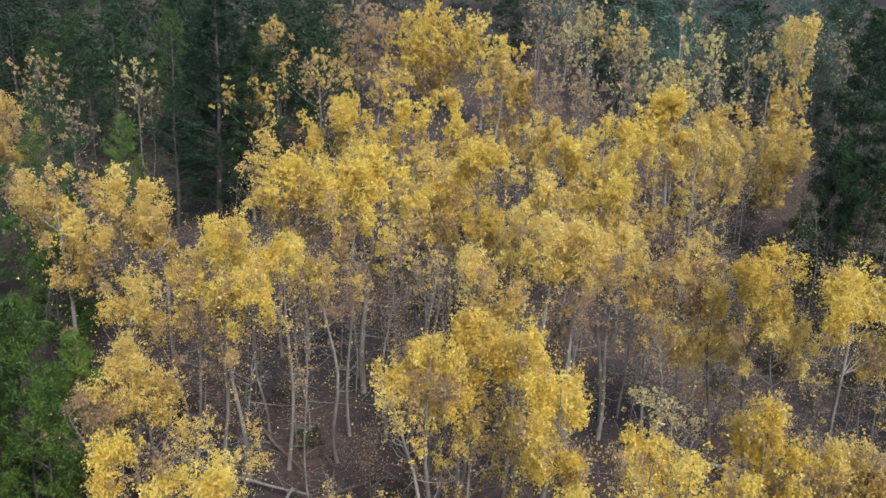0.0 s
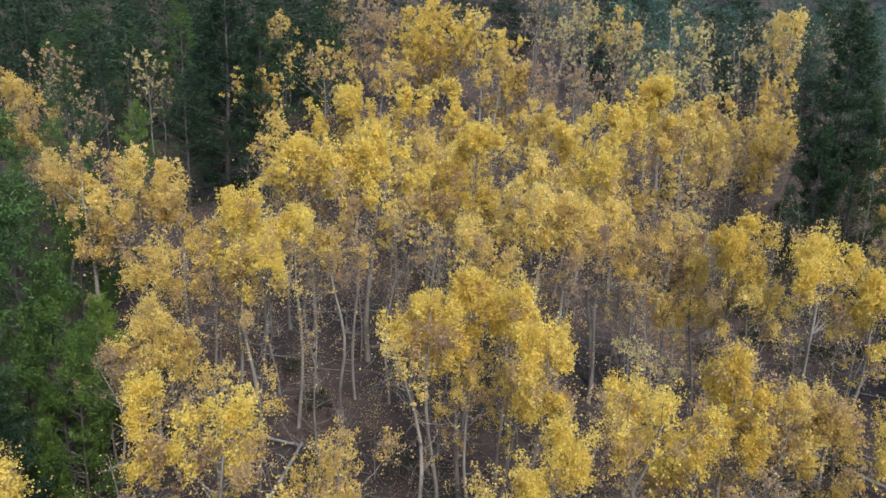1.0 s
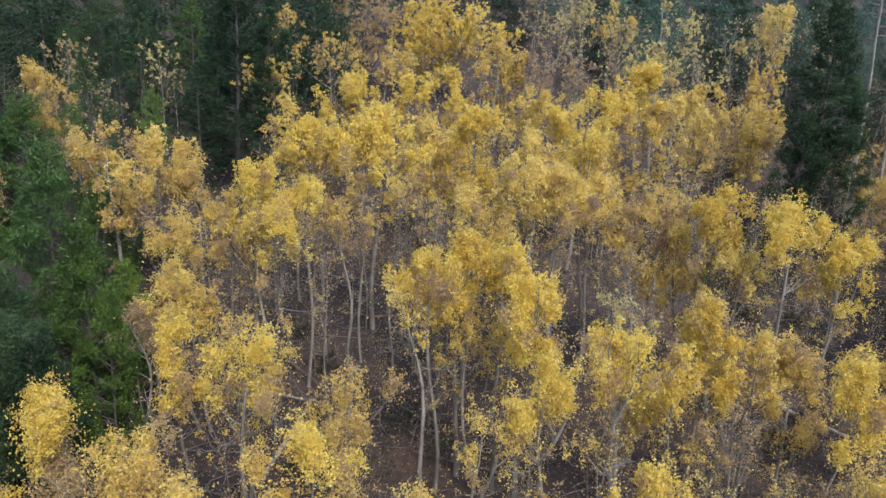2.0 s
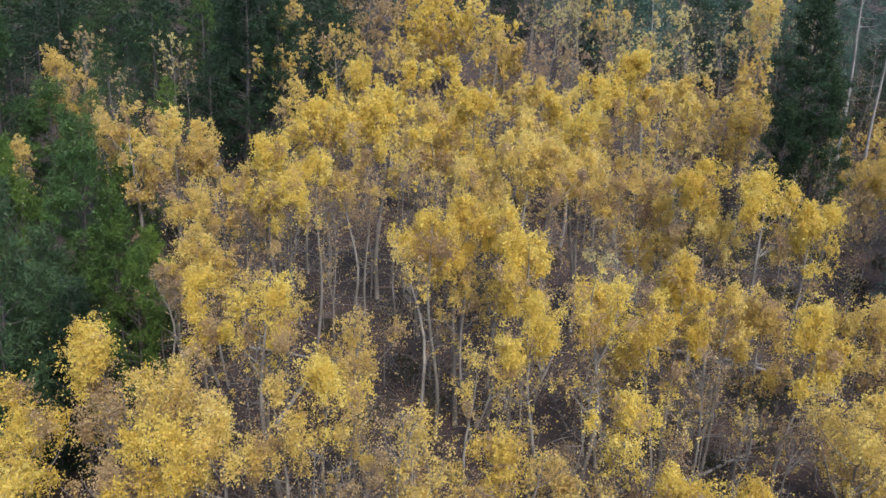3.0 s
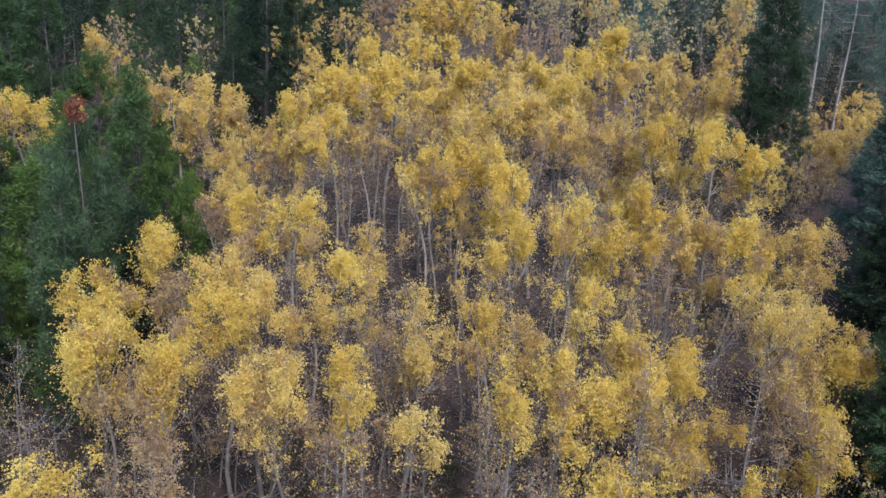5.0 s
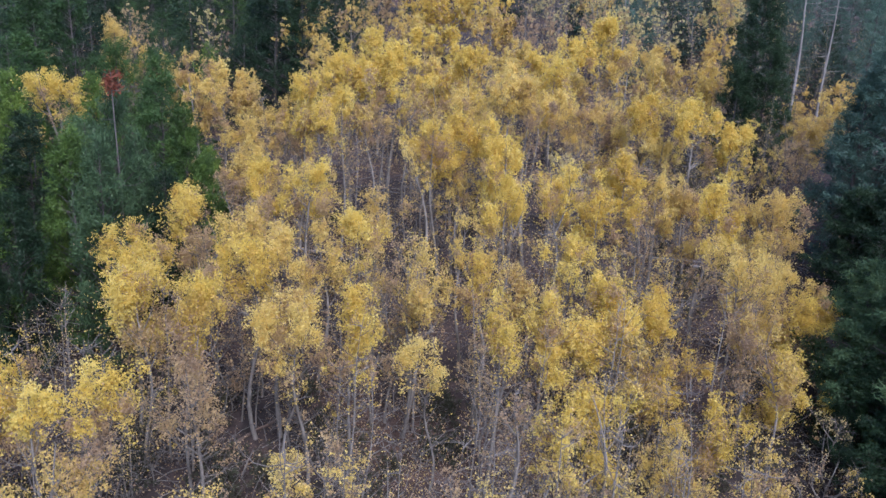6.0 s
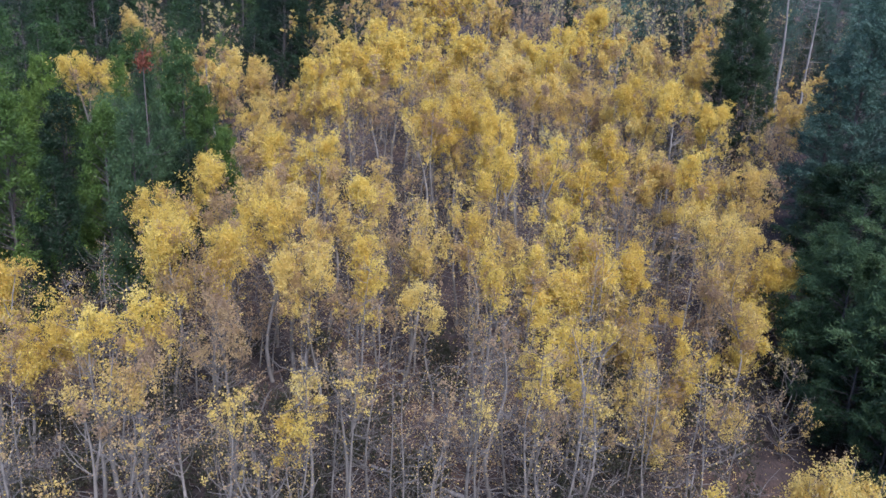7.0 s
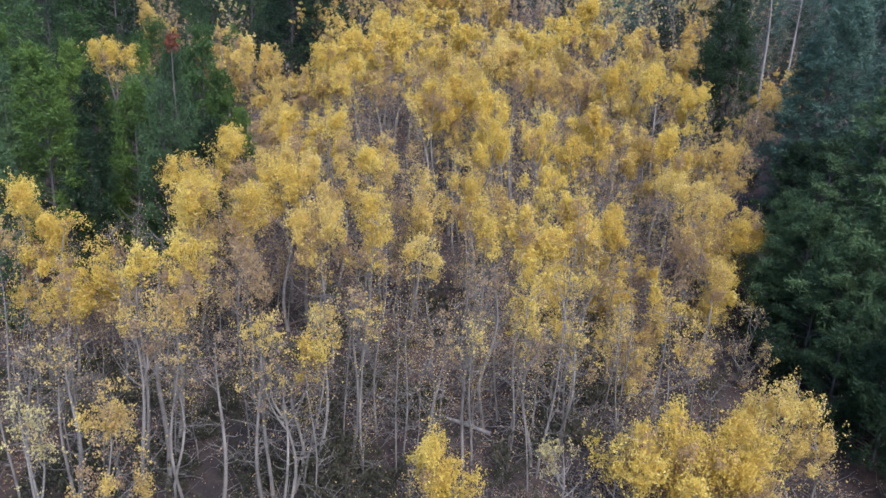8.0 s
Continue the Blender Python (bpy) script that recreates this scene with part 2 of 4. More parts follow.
def aspen(x, y, top_z, radius, crown_z, density, tone, foot=None):
    """An aspen whose top stands at x, y, and its foot there or a little aside: a crooked trunk, many limbs each ending in a clump of leaves, thin leaves below the crown."""
    planted[0] += 1
    stand.append((x, y))
    rng = np.random.default_rng(1000 + planted[0])
    size = 0.073 if y < 16 else 0.08 if y < 31 else 0.105 if y < 50 else 0.15
    lean = rng.normal(0, 0.35, 2)
    bx, by = foot or (x + lean[0], y + lean[1])
    gz = float(ground_at(bx, by))
    height, crown_base = top_z - gz, max(crown_z - gz, 0.25 * (top_z - gz))
    top = np.array([x - bx, y - by, height])
    trunk, twigs, limbs = Tubes(), Tubes(), []
    path = stem_path(rng, (0, 0, -0.15), top * np.array([1, 1, 0.985]), rng.uniform(0.1, 0.3))
    thick = height * rng.uniform(0.0075, 0.0118) * (1.08 if y < 4 else 1 if density > 0.2 else 0.8)
    trunk.add(path, np.interp(path[:, 2], [0, 0.4, height * 0.55, height], [thick * 1.3, thick, thick * 0.7, 0.012]), 7)
    stems = [path]
    tall = height - crown_base
    if rng.random() < 0.35:
        fork = along(path, crown_base * rng.uniform(0.62, 0.95))
        a = rng.uniform(0, 6.283)
        tip = top + np.array([math.cos(a) * radius * 0.8, math.sin(a) * radius * 0.8, -tall * rng.uniform(0.05, 0.35)])
        second = bezier(fork, fork * 0.55 + tip * 0.45 + np.array([math.cos(a), math.sin(a), 0]) * 0.4, tip, 8)
        leader = Tubes()
        leader.add(second, np.linspace(thick * 0.66, 0.012, 8), 6)
        limbs.append(leader)
        stems.append(second)
    clumps = int(12 + 9 * radius * tall * (0.55 + 0.45 * density))
    area = 2 * radius * tall * 0.85
    total = area * density * (2.5 if y < 26 else 2.9) * (1.15 if density > 0.8 else 1.0) / (0.25 * size ** 2)
    # boughs that sweep out and up from the stems, each with its own clumps
    boughs, weight = [], []
    for k in range(int(6 + 2.5 * radius + 0.6 * tall)):
        v = rng.uniform(0.12, 0.93)
        full = ((1.08 - v) / 0.6) ** 0.5 if v > 0.48 else 0.5 + 0.5 * v / 0.48
        a, reach = rng.uniform(0, 6.283), radius * 1.14 * full * rng.choice((rng.uniform(0.45, 1.0), rng.uniform(1.0, 1.4)))
        out = np.array([math.cos(a), math.sin(a), 0])
        stem = stems[0] if len(stems) == 1 or rng.random() < 0.6 else stems[1]
        z = crown_base + v * tall
        tip = along(stem, min(z, stem[-1, 2])) * np.array([1, 1, 0]) + out * reach + np.array([0, 0, z])
        start = along(stem, max(stem[0, 2] + 0.1, min(stem[-1, 2] - 0.05, z - 0.3 - reach * rng.uniform(0.8, 1.5))))
        way = bezier(start, start + out * reach * 0.75 + np.array([0, 0, (z - start[2]) * 0.35]), tip, 6)
        boughs.append(way)
        weight.append(rng.uniform(0.35, 1.6) * (0.35 + reach / radius) * (0.45 + 0.8 * v))
        if y < 36:
            limb = Tubes()
            limb.add(way, np.linspace(0.014 + 0.011 * reach, 0.006, 6), 5)
            limbs.append(limb)
        else:
            twigs.add(way, np.linspace(0.014 + 0.01 * reach, 0.006, 6), 3)
    for stem in stems:
        z = np.linspace(crown_base + 0.35 * tall, stem[-1, 2] + 0.1, 6)
        boughs.append(np.stack([np.interp(z, stem[:, 2], stem[:, k]) for k in (0, 1)] + [z], 1))
        weight.append(1.5)
    weight = np.array(weight) / sum(weight)
    of = rng.choice(len(boughs), clumps, p=weight)
    share = rng.uniform(0.1, 1.0, clumps) ** 1.6
    share /= share.sum()
    centres, dry = [], []
    for i in range(clumps):
        way = boughs[of[i]]
        f = 1 - 0.62 * rng.uniform(0, 1) ** 1.4
        b = np.array([np.interp(f, np.linspace(0, 1, 6), way[:, k]) for k in range(3)])
        c = b + rng.normal(0, 1, 3) * np.array([0.17, 0.17, 0.2]) * radius * (1.25 - 0.45 * f) + np.array([0, 0, 0.1])
        c[2] = min(c[2], top[2] - 0.1)
        twigs.add([b, (b + c) / 2 - np.array([0, 0, 0.05]), c], [0.011, 0.009, 0.005], 3)
        for k in range(1 if density > 0.5 else 3):
            d = unit(rng, 1)[0] * np.array([0.5, 0.5, 0.4]) + np.array([0, 0, 0.1])
            twigs.add([c - d * 0.3, c + d * 0.25, c + d], [0.006, 0.005, 0.003], 3)
        n = int(total * share[i] + rng.random())
        s = rng.uniform(0.10, 0.27) * (0.8 + 0.14 * radius)
        centres.append(sprigs(rng, c, n, np.array([s * 0.9, s * 0.9, s * 1.3])))
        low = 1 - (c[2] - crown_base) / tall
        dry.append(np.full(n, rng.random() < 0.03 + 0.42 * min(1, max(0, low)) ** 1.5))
    # single leaves that hang on loose round the crown and under it
    loose = int(total * 0.055)
    hubs = np.array([c.mean(0) for c in centres if len(c)])
    stray = hubs[rng.integers(0, len(hubs), loose)] + rng.normal(0, 1, (loose, 3)) * np.array([0.42, 0.42, 0.5]) * radius - np.array([0, 0, 0.25 * radius])
    centres.append(stray[stray[:, 2] < top[2] + 0.1])
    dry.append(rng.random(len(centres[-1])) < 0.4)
    tips = dead_branches(rng, twigs, path, crown_base * 0.3, crown_base * 1.08, int(rng.integers(9, 18)), 1.05)
    thin = int(total * (0.085 if y > 6 else 0.045) / len(tips)) + 3
    for p in tips:
        n = rng.integers(0, 2 * thin)
        n = int(n * np.clip(p[2] / crown_base * 1.6 - 0.5, 0.1, 1))
        centres.append(sprigs(rng, p, n, np.array([0.24, 0.24, 0.2])))
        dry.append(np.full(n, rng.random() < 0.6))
    verts, quads = leaves_at(rng, np.concatenate(centres), size)
    state = "full crown of " if density > 0.75 else "thinning crown of " if density > 0.4 else "nearly bare crown, few "
    tree = thing("aspen_tree", bx, by, gz, "grey-barked aspen, " + state + WORDS[tone], "tree", "aspens of the grove")
    stem = part("trunk", trunk.mesh("aspen_trunk", ASPEN_BARK), tree, "pale grey trunk with dark scars")
    for limb in limbs:
        part("limb", limb.mesh("aspen_limb", ASPEN_BARK), stem)
    tagged(part("twig_mass", twigs.mesh("aspen_twigs", TWIG_BARK), tree), kind="stuff")
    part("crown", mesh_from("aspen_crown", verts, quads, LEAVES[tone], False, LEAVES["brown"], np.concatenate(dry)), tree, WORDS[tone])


# ---- conifers ----
def pine_meshes(seed, height, radius, bare, needle, per, dense, step, tufted):
    """Trunk, branches and needles of a conifer: uneven whorls of drooping sprays, or rising shoots that end in round tufts."""
    rng = np.random.default_rng(seed)
    trunk, limbs = Tubes(), Tubes()
    path = stem_path(rng, (0, 0, -0.2), (0, 0, height), 0.05)
    trunk.add(path, np.interp(path[:, 2], [0, height], [0.011 * height, 0.015]), 7)
    centres, ways = [], []
    z = bare * height
    while z < height - 0.15:
        u = (z - bare * height) / (height * (1 - bare))
        reach = radius * min(1.0, 0.6 + 1.6 * u) * (1 - u ** 1.3) ** 0.86 * rng.uniform(0.7, 1.18) + 0.2
        for k in range(rng.integers(4, 7)):
            a = rng.uniform(0, 6.283)
            l = reach * rng.uniform(0.6, 1.15)
            s = along(path, min(height - 0.05, z + rng.uniform(-0.15, 0.15)))
            out = np.array([math.cos(a), math.sin(a), 0])
            lift = 0.55 * u + rng.uniform(-0.25, 0.12) + 0.3 * tufted
            way = bezier(s, s + out * l * 0.55 + np.array([0, 0, l * (lift - 0.12)]), s + out * l + np.array([0, 0, l * (lift + 0.12)]), 3)
            limbs.add(way, np.linspace(0.012 + 0.011 * l, 0.006, 3), 3)
            across = np.array([-out[1], out[0], 0])
            count = max(2, int(dense * (1.3 + 1.9 * l)))
            t = 1.05 - (0.8 - 0.25 * tufted) * rng.uniform(0, 1, count) ** 1.35
            p = np.stack([np.interp(t, np.linspace(0, 1, 3), way[:, q]) for q in range(3)], 1)
            wide = rng.normal(0, 0.22, count) * l * (1.1 - 0.7 * t)
            p += across * wide[:, None] + np.array([0, 0, 1]) * rng.normal(0.02, 0.07 + 0.16 * tufted, count)[:, None]
            centres.append(p)
            ways.append(out * 0.65 + across * np.sign(wide)[:, None] * 0.4 + np.array([0, 0, 0.6]))
        z += step * rng.uniform(0.28, 0.5) * (1.15 - 0.4 * u)
    c, w = np.concatenate(centres), np.concatenate(ways)
    c, w = np.repeat(c, per, 0), np.repeat(w, per, 0)
    c = c + w * needle * rng.uniform(-0.3, 0.9, len(c))[:, None] + rng.normal(0, 1, (len(c), 3)) * (np.array([0.7, 0.7, 0.42]) - np.array([0.25, 0.25, 0]) * tufted) * needle
    d = 0.6 * w + unit(rng, len(c))
    d /= np.linalg.norm(d, axis=1)[:, None]
    b = np.cross(d, unit(rng, len(c)))
    b /= np.linalg.norm(b, axis=1)[:, None] + 1e-9
    l = (needle * rng.uniform(0.6, 1.2, len(c)))[:, None]
    wd = l * 0.1
    verts = np.stack([c - b * wd, c + b * wd, c + d * l], 1).reshape(-1, 3)
    return trunk, limbs, verts, np.arange(len(verts)).reshape(-1, 3)


# seed, height, radius, bare share of the trunk, needle, needles in a tuft, tufts, space between whorls, how tufted
KINDS = {
    "broad": (11, 18.0, 3.2, 0.06, 0.27, 32, 1.6, 1.45, 1.0), "bushy": (16, 9.5, 2.7, 0.05, 0.26, 32, 1.7, 1.3, 1.0),
    "narrow": (12, 12.0, 2.6, 0.08, 0.26, 32, 1.5, 1.4, 1.0), "ragged": (13, 11.0, 2.7, 0.1, 0.27, 32, 1.4, 1.45, 1.0),
    "far": (14, 14.0, 2.8, 0.06, 0.25, 22, 1.1, 1.35, 0.4), "distant": (15, 14.0, 2.6, 0.1, 0.55, 12, 0.75, 2.0, 0.3),
}
pine_stock = {}
SHAPES = {"broad": "broad tall conifer", "bushy": "bushy young conifer", "narrow": "slender conifer", "ragged": "ragged tall conifer", "far": "tall conifer", "distant": "dense conifer"}
COLOURS = {"bright": "fresh green", "green": "mid green", "dull": "dull grey-green", "dark": "dark green", "blue": "haze-tinted bluish green", "red": "dead rust-red"}


def pine(x, y, height, radius, kind="broad", colour="green"):
    """A conifer; trees of one kind and colour share their meshes, turned and scaled."""
    planted[0] += 1
    stand.append((x, y))
    rng = np.random.default_rng(5000 + planted[0])
    h0, r0 = KINDS[kind][1:3]
    m = pose(x, y, float(ground_at(x, y)), rng.normal(0, 0.8), rng.normal(0, 0.8), rng.uniform(0, 360)) @ Matrix.Diagonal((radius / r0, radius / r0, height / h0, 1))
    if (kind, colour) in pine_stock:
        first = pine_stock[kind, colour]
        copy_thing(first, m @ Matrix.Diagonal([1 / v for v in first.scale] + [1]))
        return
    trunk, limbs, verts, quads = pine_meshes(*KINDS[kind])
    tree = thing("pine_tree", 0, 0, 0, SHAPES[kind] + " with " + COLOURS[colour] + " needles " + ("in the wood round the grove" if kind in ("far", "distant") else "beside the aspen grove"), "tree", "conifers round the grove")
    part("trunk", trunk.mesh("pine_trunk", PINE_BARK), tree, "dark rough trunk")
    if kind != "distant":
        tagged(part("branch_mass", limbs.mesh("pine_branches", PINE_BARK), tree), kind="stuff")
    part("crown", mesh_from("pine_crown", verts, quads, NEEDLES[colour]), tree, COLOURS[colour] + " needles")
    pine_stock[kind, colour] = tree
    tree.matrix_basis = m


# top's x, y and height, crown radius, height of the crown's foot, fullness, colour
aspen(-10.8, -8.4, 10.3, 0.58, 8.6, 0.30, "pale")
aspen(-9.0, -6.8, 9.5, 1.20, 6.6, 0.42, "yellow")
aspen(1.9, -6.0, 7.4, 0.71, 5.6, 0.90, "gold")
aspen(5.4, -5.8, 8.2, 0.65, 6.8, 0.30, "pale")
aspen(1.1, -5.7, 8.3, 0.53, 5.6, 0.95, "gold")
aspen(11.6, -4.1, 8.2, 1.33, 5.2, 1.00, "gold")
aspen(8.5, -3.6, 7.5, 0.98, 4.6, 1.00, "gold")
aspen(9.6, -3.4, 8.0, 0.99, 4.8, 1.00, "gold")
aspen(-5.3, -2.6, 10.8, 0.63, 9.0, 0.35, "yellow")
aspen(-3.7, -2.3, 9.8, 0.85, 8.4, 0.70, "gold")
aspen(-9.0, -2.2, 11.9, 1.10, 10.1, 0.60, "yellow")
aspen(-10.3, -1.0, 12.6, 0.60, 10.7, 0.80, "gold")
aspen(15.2, -1.0, 8.6, 1.44, 4.1, 0.62, "yellow")
aspen(-3.5, -0.1, 10.4, 0.73, 8.9, 0.50, "yellow")
aspen(-9.1, 0.1, 12.7, 1.16, 10.7, 0.80, "gold")
aspen(5.3, 2.9, 10.7, 1.18, 8.1, 0.55, "gold")
aspen(6.1, 3.5, 11.1, 1.12, 7.6, 0.60, "gold")
aspen(-17.3, 3.8, 13.5, 1.28, 10.6, 0.90, "gold")
aspen(-15.4, 3.8, 12.2, 1.90, 8.2, 1.00, "gold")
aspen(-7.8, 3.9, 11.4, 1.34, 8.6, 0.30, "brown")
aspen(12.7, 4.1, 8.9, 0.98, 6.6, 0.40, "yellow")
aspen(9.4, 4.5, 8.4, 1.25, 5.4, 0.45, "yellow")
aspen(9.7, 4.7, 8.8, 1.56, 5.0, 0.35, "yellow")
aspen(2.9, 5.3, 13.2, 0.79, 10.9, 0.75, "gold")
aspen(-7.8, 5.6, 13.4, 1.15, 10.5, 1.00, "gold")
aspen(11.5, 5.9, 10.0, 1.20, 7.4, 0.75, "gold")
aspen(0.6, 6.1, 11.8, 0.85, 9.4, 0.55, "yellow")
aspen(-4.2, 6.6, 13.0, 1.17, 10.2, 0.85, "yellow")
aspen(-2.2, 6.6, 13.1, 1.13, 9.9, 0.85, "gold")
aspen(-4.6, 7.3, 12.8, 0.84, 10.4, 0.75, "yellow")
aspen(-10.8, 7.6, 13.1, 1.38, 10.0, 1.00, "gold")
aspen(5.0, 8.9, 12.6, 1.22, 8.9, 0.95, "gold")
aspen(14.5, 9.2, 11.9, 1.22, 9.6, 0.60, "yellow")
aspen(7.7, 9.6, 13.1, 1.22, 9.4, 1.00, "gold")
aspen(-0.2, 9.8, 13.5, 1.06, 11.1, 0.60, "yellow")
aspen(5.2, 9.8, 12.6, 1.07, 10.5, 0.45, "yellow")
aspen(-7.2, 10.0, 13.8, 1.26, 11.3, 1.05, "gold")
aspen(-5.7, 10.2, 14.4, 0.97, 11.7, 0.75, "yellow")
aspen(3.7, 10.4, 13.5, 0.94, 10.8, 0.50, "yellow")
aspen(2.3, 10.6, 14.1, 0.81, 11.5, 0.90, "gold")
aspen(10.1, 10.6, 12.3, 1.52, 6.5, 1.05, "gold")
aspen(-12.7, 10.6, 13.7, 1.65, 10.7, 1.00, "gold")
aspen(16.0, 10.9, 9.6, 1.49, 5.6, 0.96, "gold")
aspen(-0.5, 10.9, 14.2, 0.50, 13.3, 0.50, "yellow")
aspen(-9.7, 12.0, 13.5, 1.39, 10.9, 0.35, "brown")
aspen(-0.2, 12.3, 13.3, 1.45, 10.4, 0.60, "yellow")
aspen(6.5, 12.5, 13.8, 1.15, 11.5, 0.45, "gold")
aspen(-7.6, 12.7, 14.8, 1.05, 12.3, 0.90, "yellow")
aspen(-4.8, 12.8, 14.0, 1.10, 11.5, 0.80, "yellow")
aspen(6.9, 13.0, 13.9, 0.72, 11.4, 0.70, "gold")
aspen(-3.0, 13.0, 14.4, 0.95, 11.8, 0.85, "gold")
aspen(14.2, 13.1, 13.9, 1.54, 11.4, 0.54, "yellow")
aspen(18.6, 13.8, 11.2, 1.49, 8.1, 0.84, "gold")
aspen(-11.0, 14.1, 15.0, 1.26, 11.6, 0.90, "gold")
aspen(17.0, 15.5, 13.0, 1.61, 9.6, 0.72, "yellow")
aspen(16.4, 15.5, 13.0, 1.77, 9.8, 0.48, "yellow")
aspen(1.8, 15.6, 14.1, 1.03, 12.5, 0.40, "yellow")
aspen(4.0, 15.8, 16.1, 1.08, 13.0, 0.85, "gold")
aspen(14.2, 16.4, 15.8, 0.90, 12.2, 1.05, "gold")
aspen(-5.8, 16.9, 16.0, 1.13, 13.1, 0.90, "gold")
aspen(-2.7, 17.9, 15.2, 1.28, 11.8, 0.50, "orange")
aspen(-8.3, 17.9, 15.9, 0.86, 12.6, 0.95, "gold")
aspen(8.8, 18.0, 15.0, 1.16, 11.9, 0.78, "gold")
aspen(12.0, 19.1, 15.6, 0.77, 13.3, 0.60, "yellow")
aspen(13.4, 19.5, 15.6, 1.33, 11.5, 1.05, "yellow")
aspen(3.9, 19.7, 17.2, 1.09, 14.0, 1.25, "gold")
aspen(10.2, 19.7, 16.9, 1.41, 13.3, 1.05, "gold")
aspen(7.2, 20.0, 15.1, 1.12, 11.8, 1.05, "gold")
aspen(7.5, 20.4, 16.4, 1.30, 15.0, 0.30, "pale")
aspen(18.9, 20.7, 14.6, 2.03, 11.3, 0.54, "yellow")
aspen(0.0, 20.8, 18.1, 0.85, 15.5, 1.25, "gold")
aspen(19.5, 21.3, 14.6, 1.63, 11.3, 0.66, "orange")
aspen(3.1, 21.4, 17.9, 1.22, 14.1, 1.25, "gold")
aspen(1.5, 21.9, 14.9, 0.86, 12.8, 0.50, "yellow")
aspen(1.3, 22.8, 17.9, 1.28, 13.6, 1.25, "gold")
aspen(-22.2, 22.8, 19.5, 1.23, 16.9, 1.00, "gold")
aspen(-22.7, 22.9, 16.1, 0.74, 14.8, 0.60, "orange")
aspen(-12.5, 24.2, 13.8, 1.01, 12.0, 0.30, "brown")
aspen(-10.9, 24.7, 15.7, 1.15, 13.0, 0.85, "yellow")
aspen(17.5, 24.8, 17.9, 1.11, 14.1, 1.05, "gold")
aspen(15.5, 25.3, 19.4, 1.32, 16.5, 1.10, "gold")
aspen(2.8, 25.8, 17.7, 1.06, 15.8, 0.55, "yellow")
aspen(14.0, 26.2, 16.8, 1.09, 14.8, 0.84, "yellow")
aspen(1.7, 26.2, 19.2, 1.18, 16.9, 0.85, "yellow")
aspen(5.7, 27.3, 20.0, 1.33, 17.5, 1.00, "yellow")
aspen(4.7, 27.4, 20.3, 1.09, 18.1, 1.00, "yellow")
aspen(-8.3, 27.5, 19.7, 0.76, 16.4, 1.00, "gold")
aspen(13.4, 27.6, 19.2, 1.20, 16.1, 1.10, "gold")
aspen(-11.8, 28.3, 16.9, 1.30, 14.6, 0.85, "yellow")
aspen(-8.4, 28.3, 18.6, 1.58, 15.9, 1.00, "gold")
aspen(-5.9, 28.3, 18.7, 1.39, 16.2, 0.95, "gold")
aspen(-8.9, 28.7, 16.1, 1.23, 14.1, 0.30, "brown")
aspen(-4.6, 29.0, 17.6, 1.23, 15.6, 0.60, "orange")
aspen(-9.8, 29.1, 17.9, 0.91, 14.8, 0.65, "orange")
aspen(12.0, 29.5, 17.0, 1.33, 13.9, 0.96, "yellow")
aspen(10.6, 30.1, 19.0, 1.60, 16.1, 1.00, "yellow")
aspen(8.2, 30.9, 19.1, 1.22, 16.2, 1.05, "yellow")
aspen(32.4, 47.0, 16.8, 1.90, 13.2, 0.80, "yellow")
aspen(36.8, 53.7, 18.4, 2.00, 14.4, 0.80, "yellow")
aspen(34.2, 49.6, 16.6, 1.70, 13.8, 0.60, "orange")
aspen(29.6, 43.0, 15.4, 1.50, 12.4, 0.35, "brown")
aspen(27.6, 41.2, 14.8, 1.40, 12.0, 0.30, "yellow")
aspen(7.9, 32.6, 20.8, 1.54, 17.8, 1.10, "gold")
aspen(-23.5, 32.7, 18.0, 0.88, 16.1, 0.65, "orange")
aspen(4.6, 33.1, 21.2, 1.34, 18.2, 1.00, "yellow")
aspen(-3.1, 34.1, 21.5, 2.02, 17.5, 1.15, "gold")
aspen(-17.2, 32.8, 20.2, 1.65, 16.4, 1.05, "yellow", (-15.9, 30.2))
aspen(-13.3, 34.9, 18.6, 1.30, 15.2, 0.80, "orange")
aspen(-16.0, 36.2, 19.9, 1.40, 15.8, 0.80, "yellow")
aspen(-7.1, 36.3, 20.5, 1.69, 16.5, 1.10, "gold")
aspen(-8.5, 36.7, 21.7, 1.38, 18.3, 0.75, "yellow")
aspen(-19.4, 34.4, 19.6, 0.85, 16.6, 0.7, "orange")
aspen(-0.5, 37.7, 20.4, 1.43, 16.5, 1.00, "yellow")
aspen(2.3, 37.9, 21.3, 1.67, 16.9, 1.10, "gold")
aspen(9.5, 42.4, 22.6, 1.65, 18.5, 1.10, "gold")
aspen(16.0, 44.7, 18.3, 1.88, 16.0, 0.35, "yellow")
aspen(-2.0, 44.7, 22.9, 1.09, 19.8, 1.00, "gold")
aspen(13.1, 43.5, 24.0, 1.45, 19.2, 1.20, "gold")
aspen(15.7, 43.8, 22.0, 1.25, 18.8, 0.80, "yellow")
aspen(18.5, 47.6, 21.0, 1.50, 17.5, 0.80, "yellow")
aspen(21.0, 56.0, 22.2, 1.80, 18.4, 0.85, "yellow")
aspen(22.7, 56.4, 20.2, 1.80, 15.8, 0.75, "orange")
aspen(26.8, 57.6, 20.6, 1.80, 15.6, 0.85, "yellow")
aspen(6.9, 46.1, 22.0, 1.41, 17.7, 0.85, "yellow")
aspen(-6.1, 48.5, 22.4, 2.16, 17.9, 1.10, "gold")
aspen(-29.4, 49.2, 22.1, 1.87, 17.6, 0.95, "orange")
aspen(1.0, 51.5, 23.0, 1.65, 19.1, 1.00, "gold")
aspen(5.3, 55.6, 23.1, 1.38, 18.7, 0.90, "yellow")
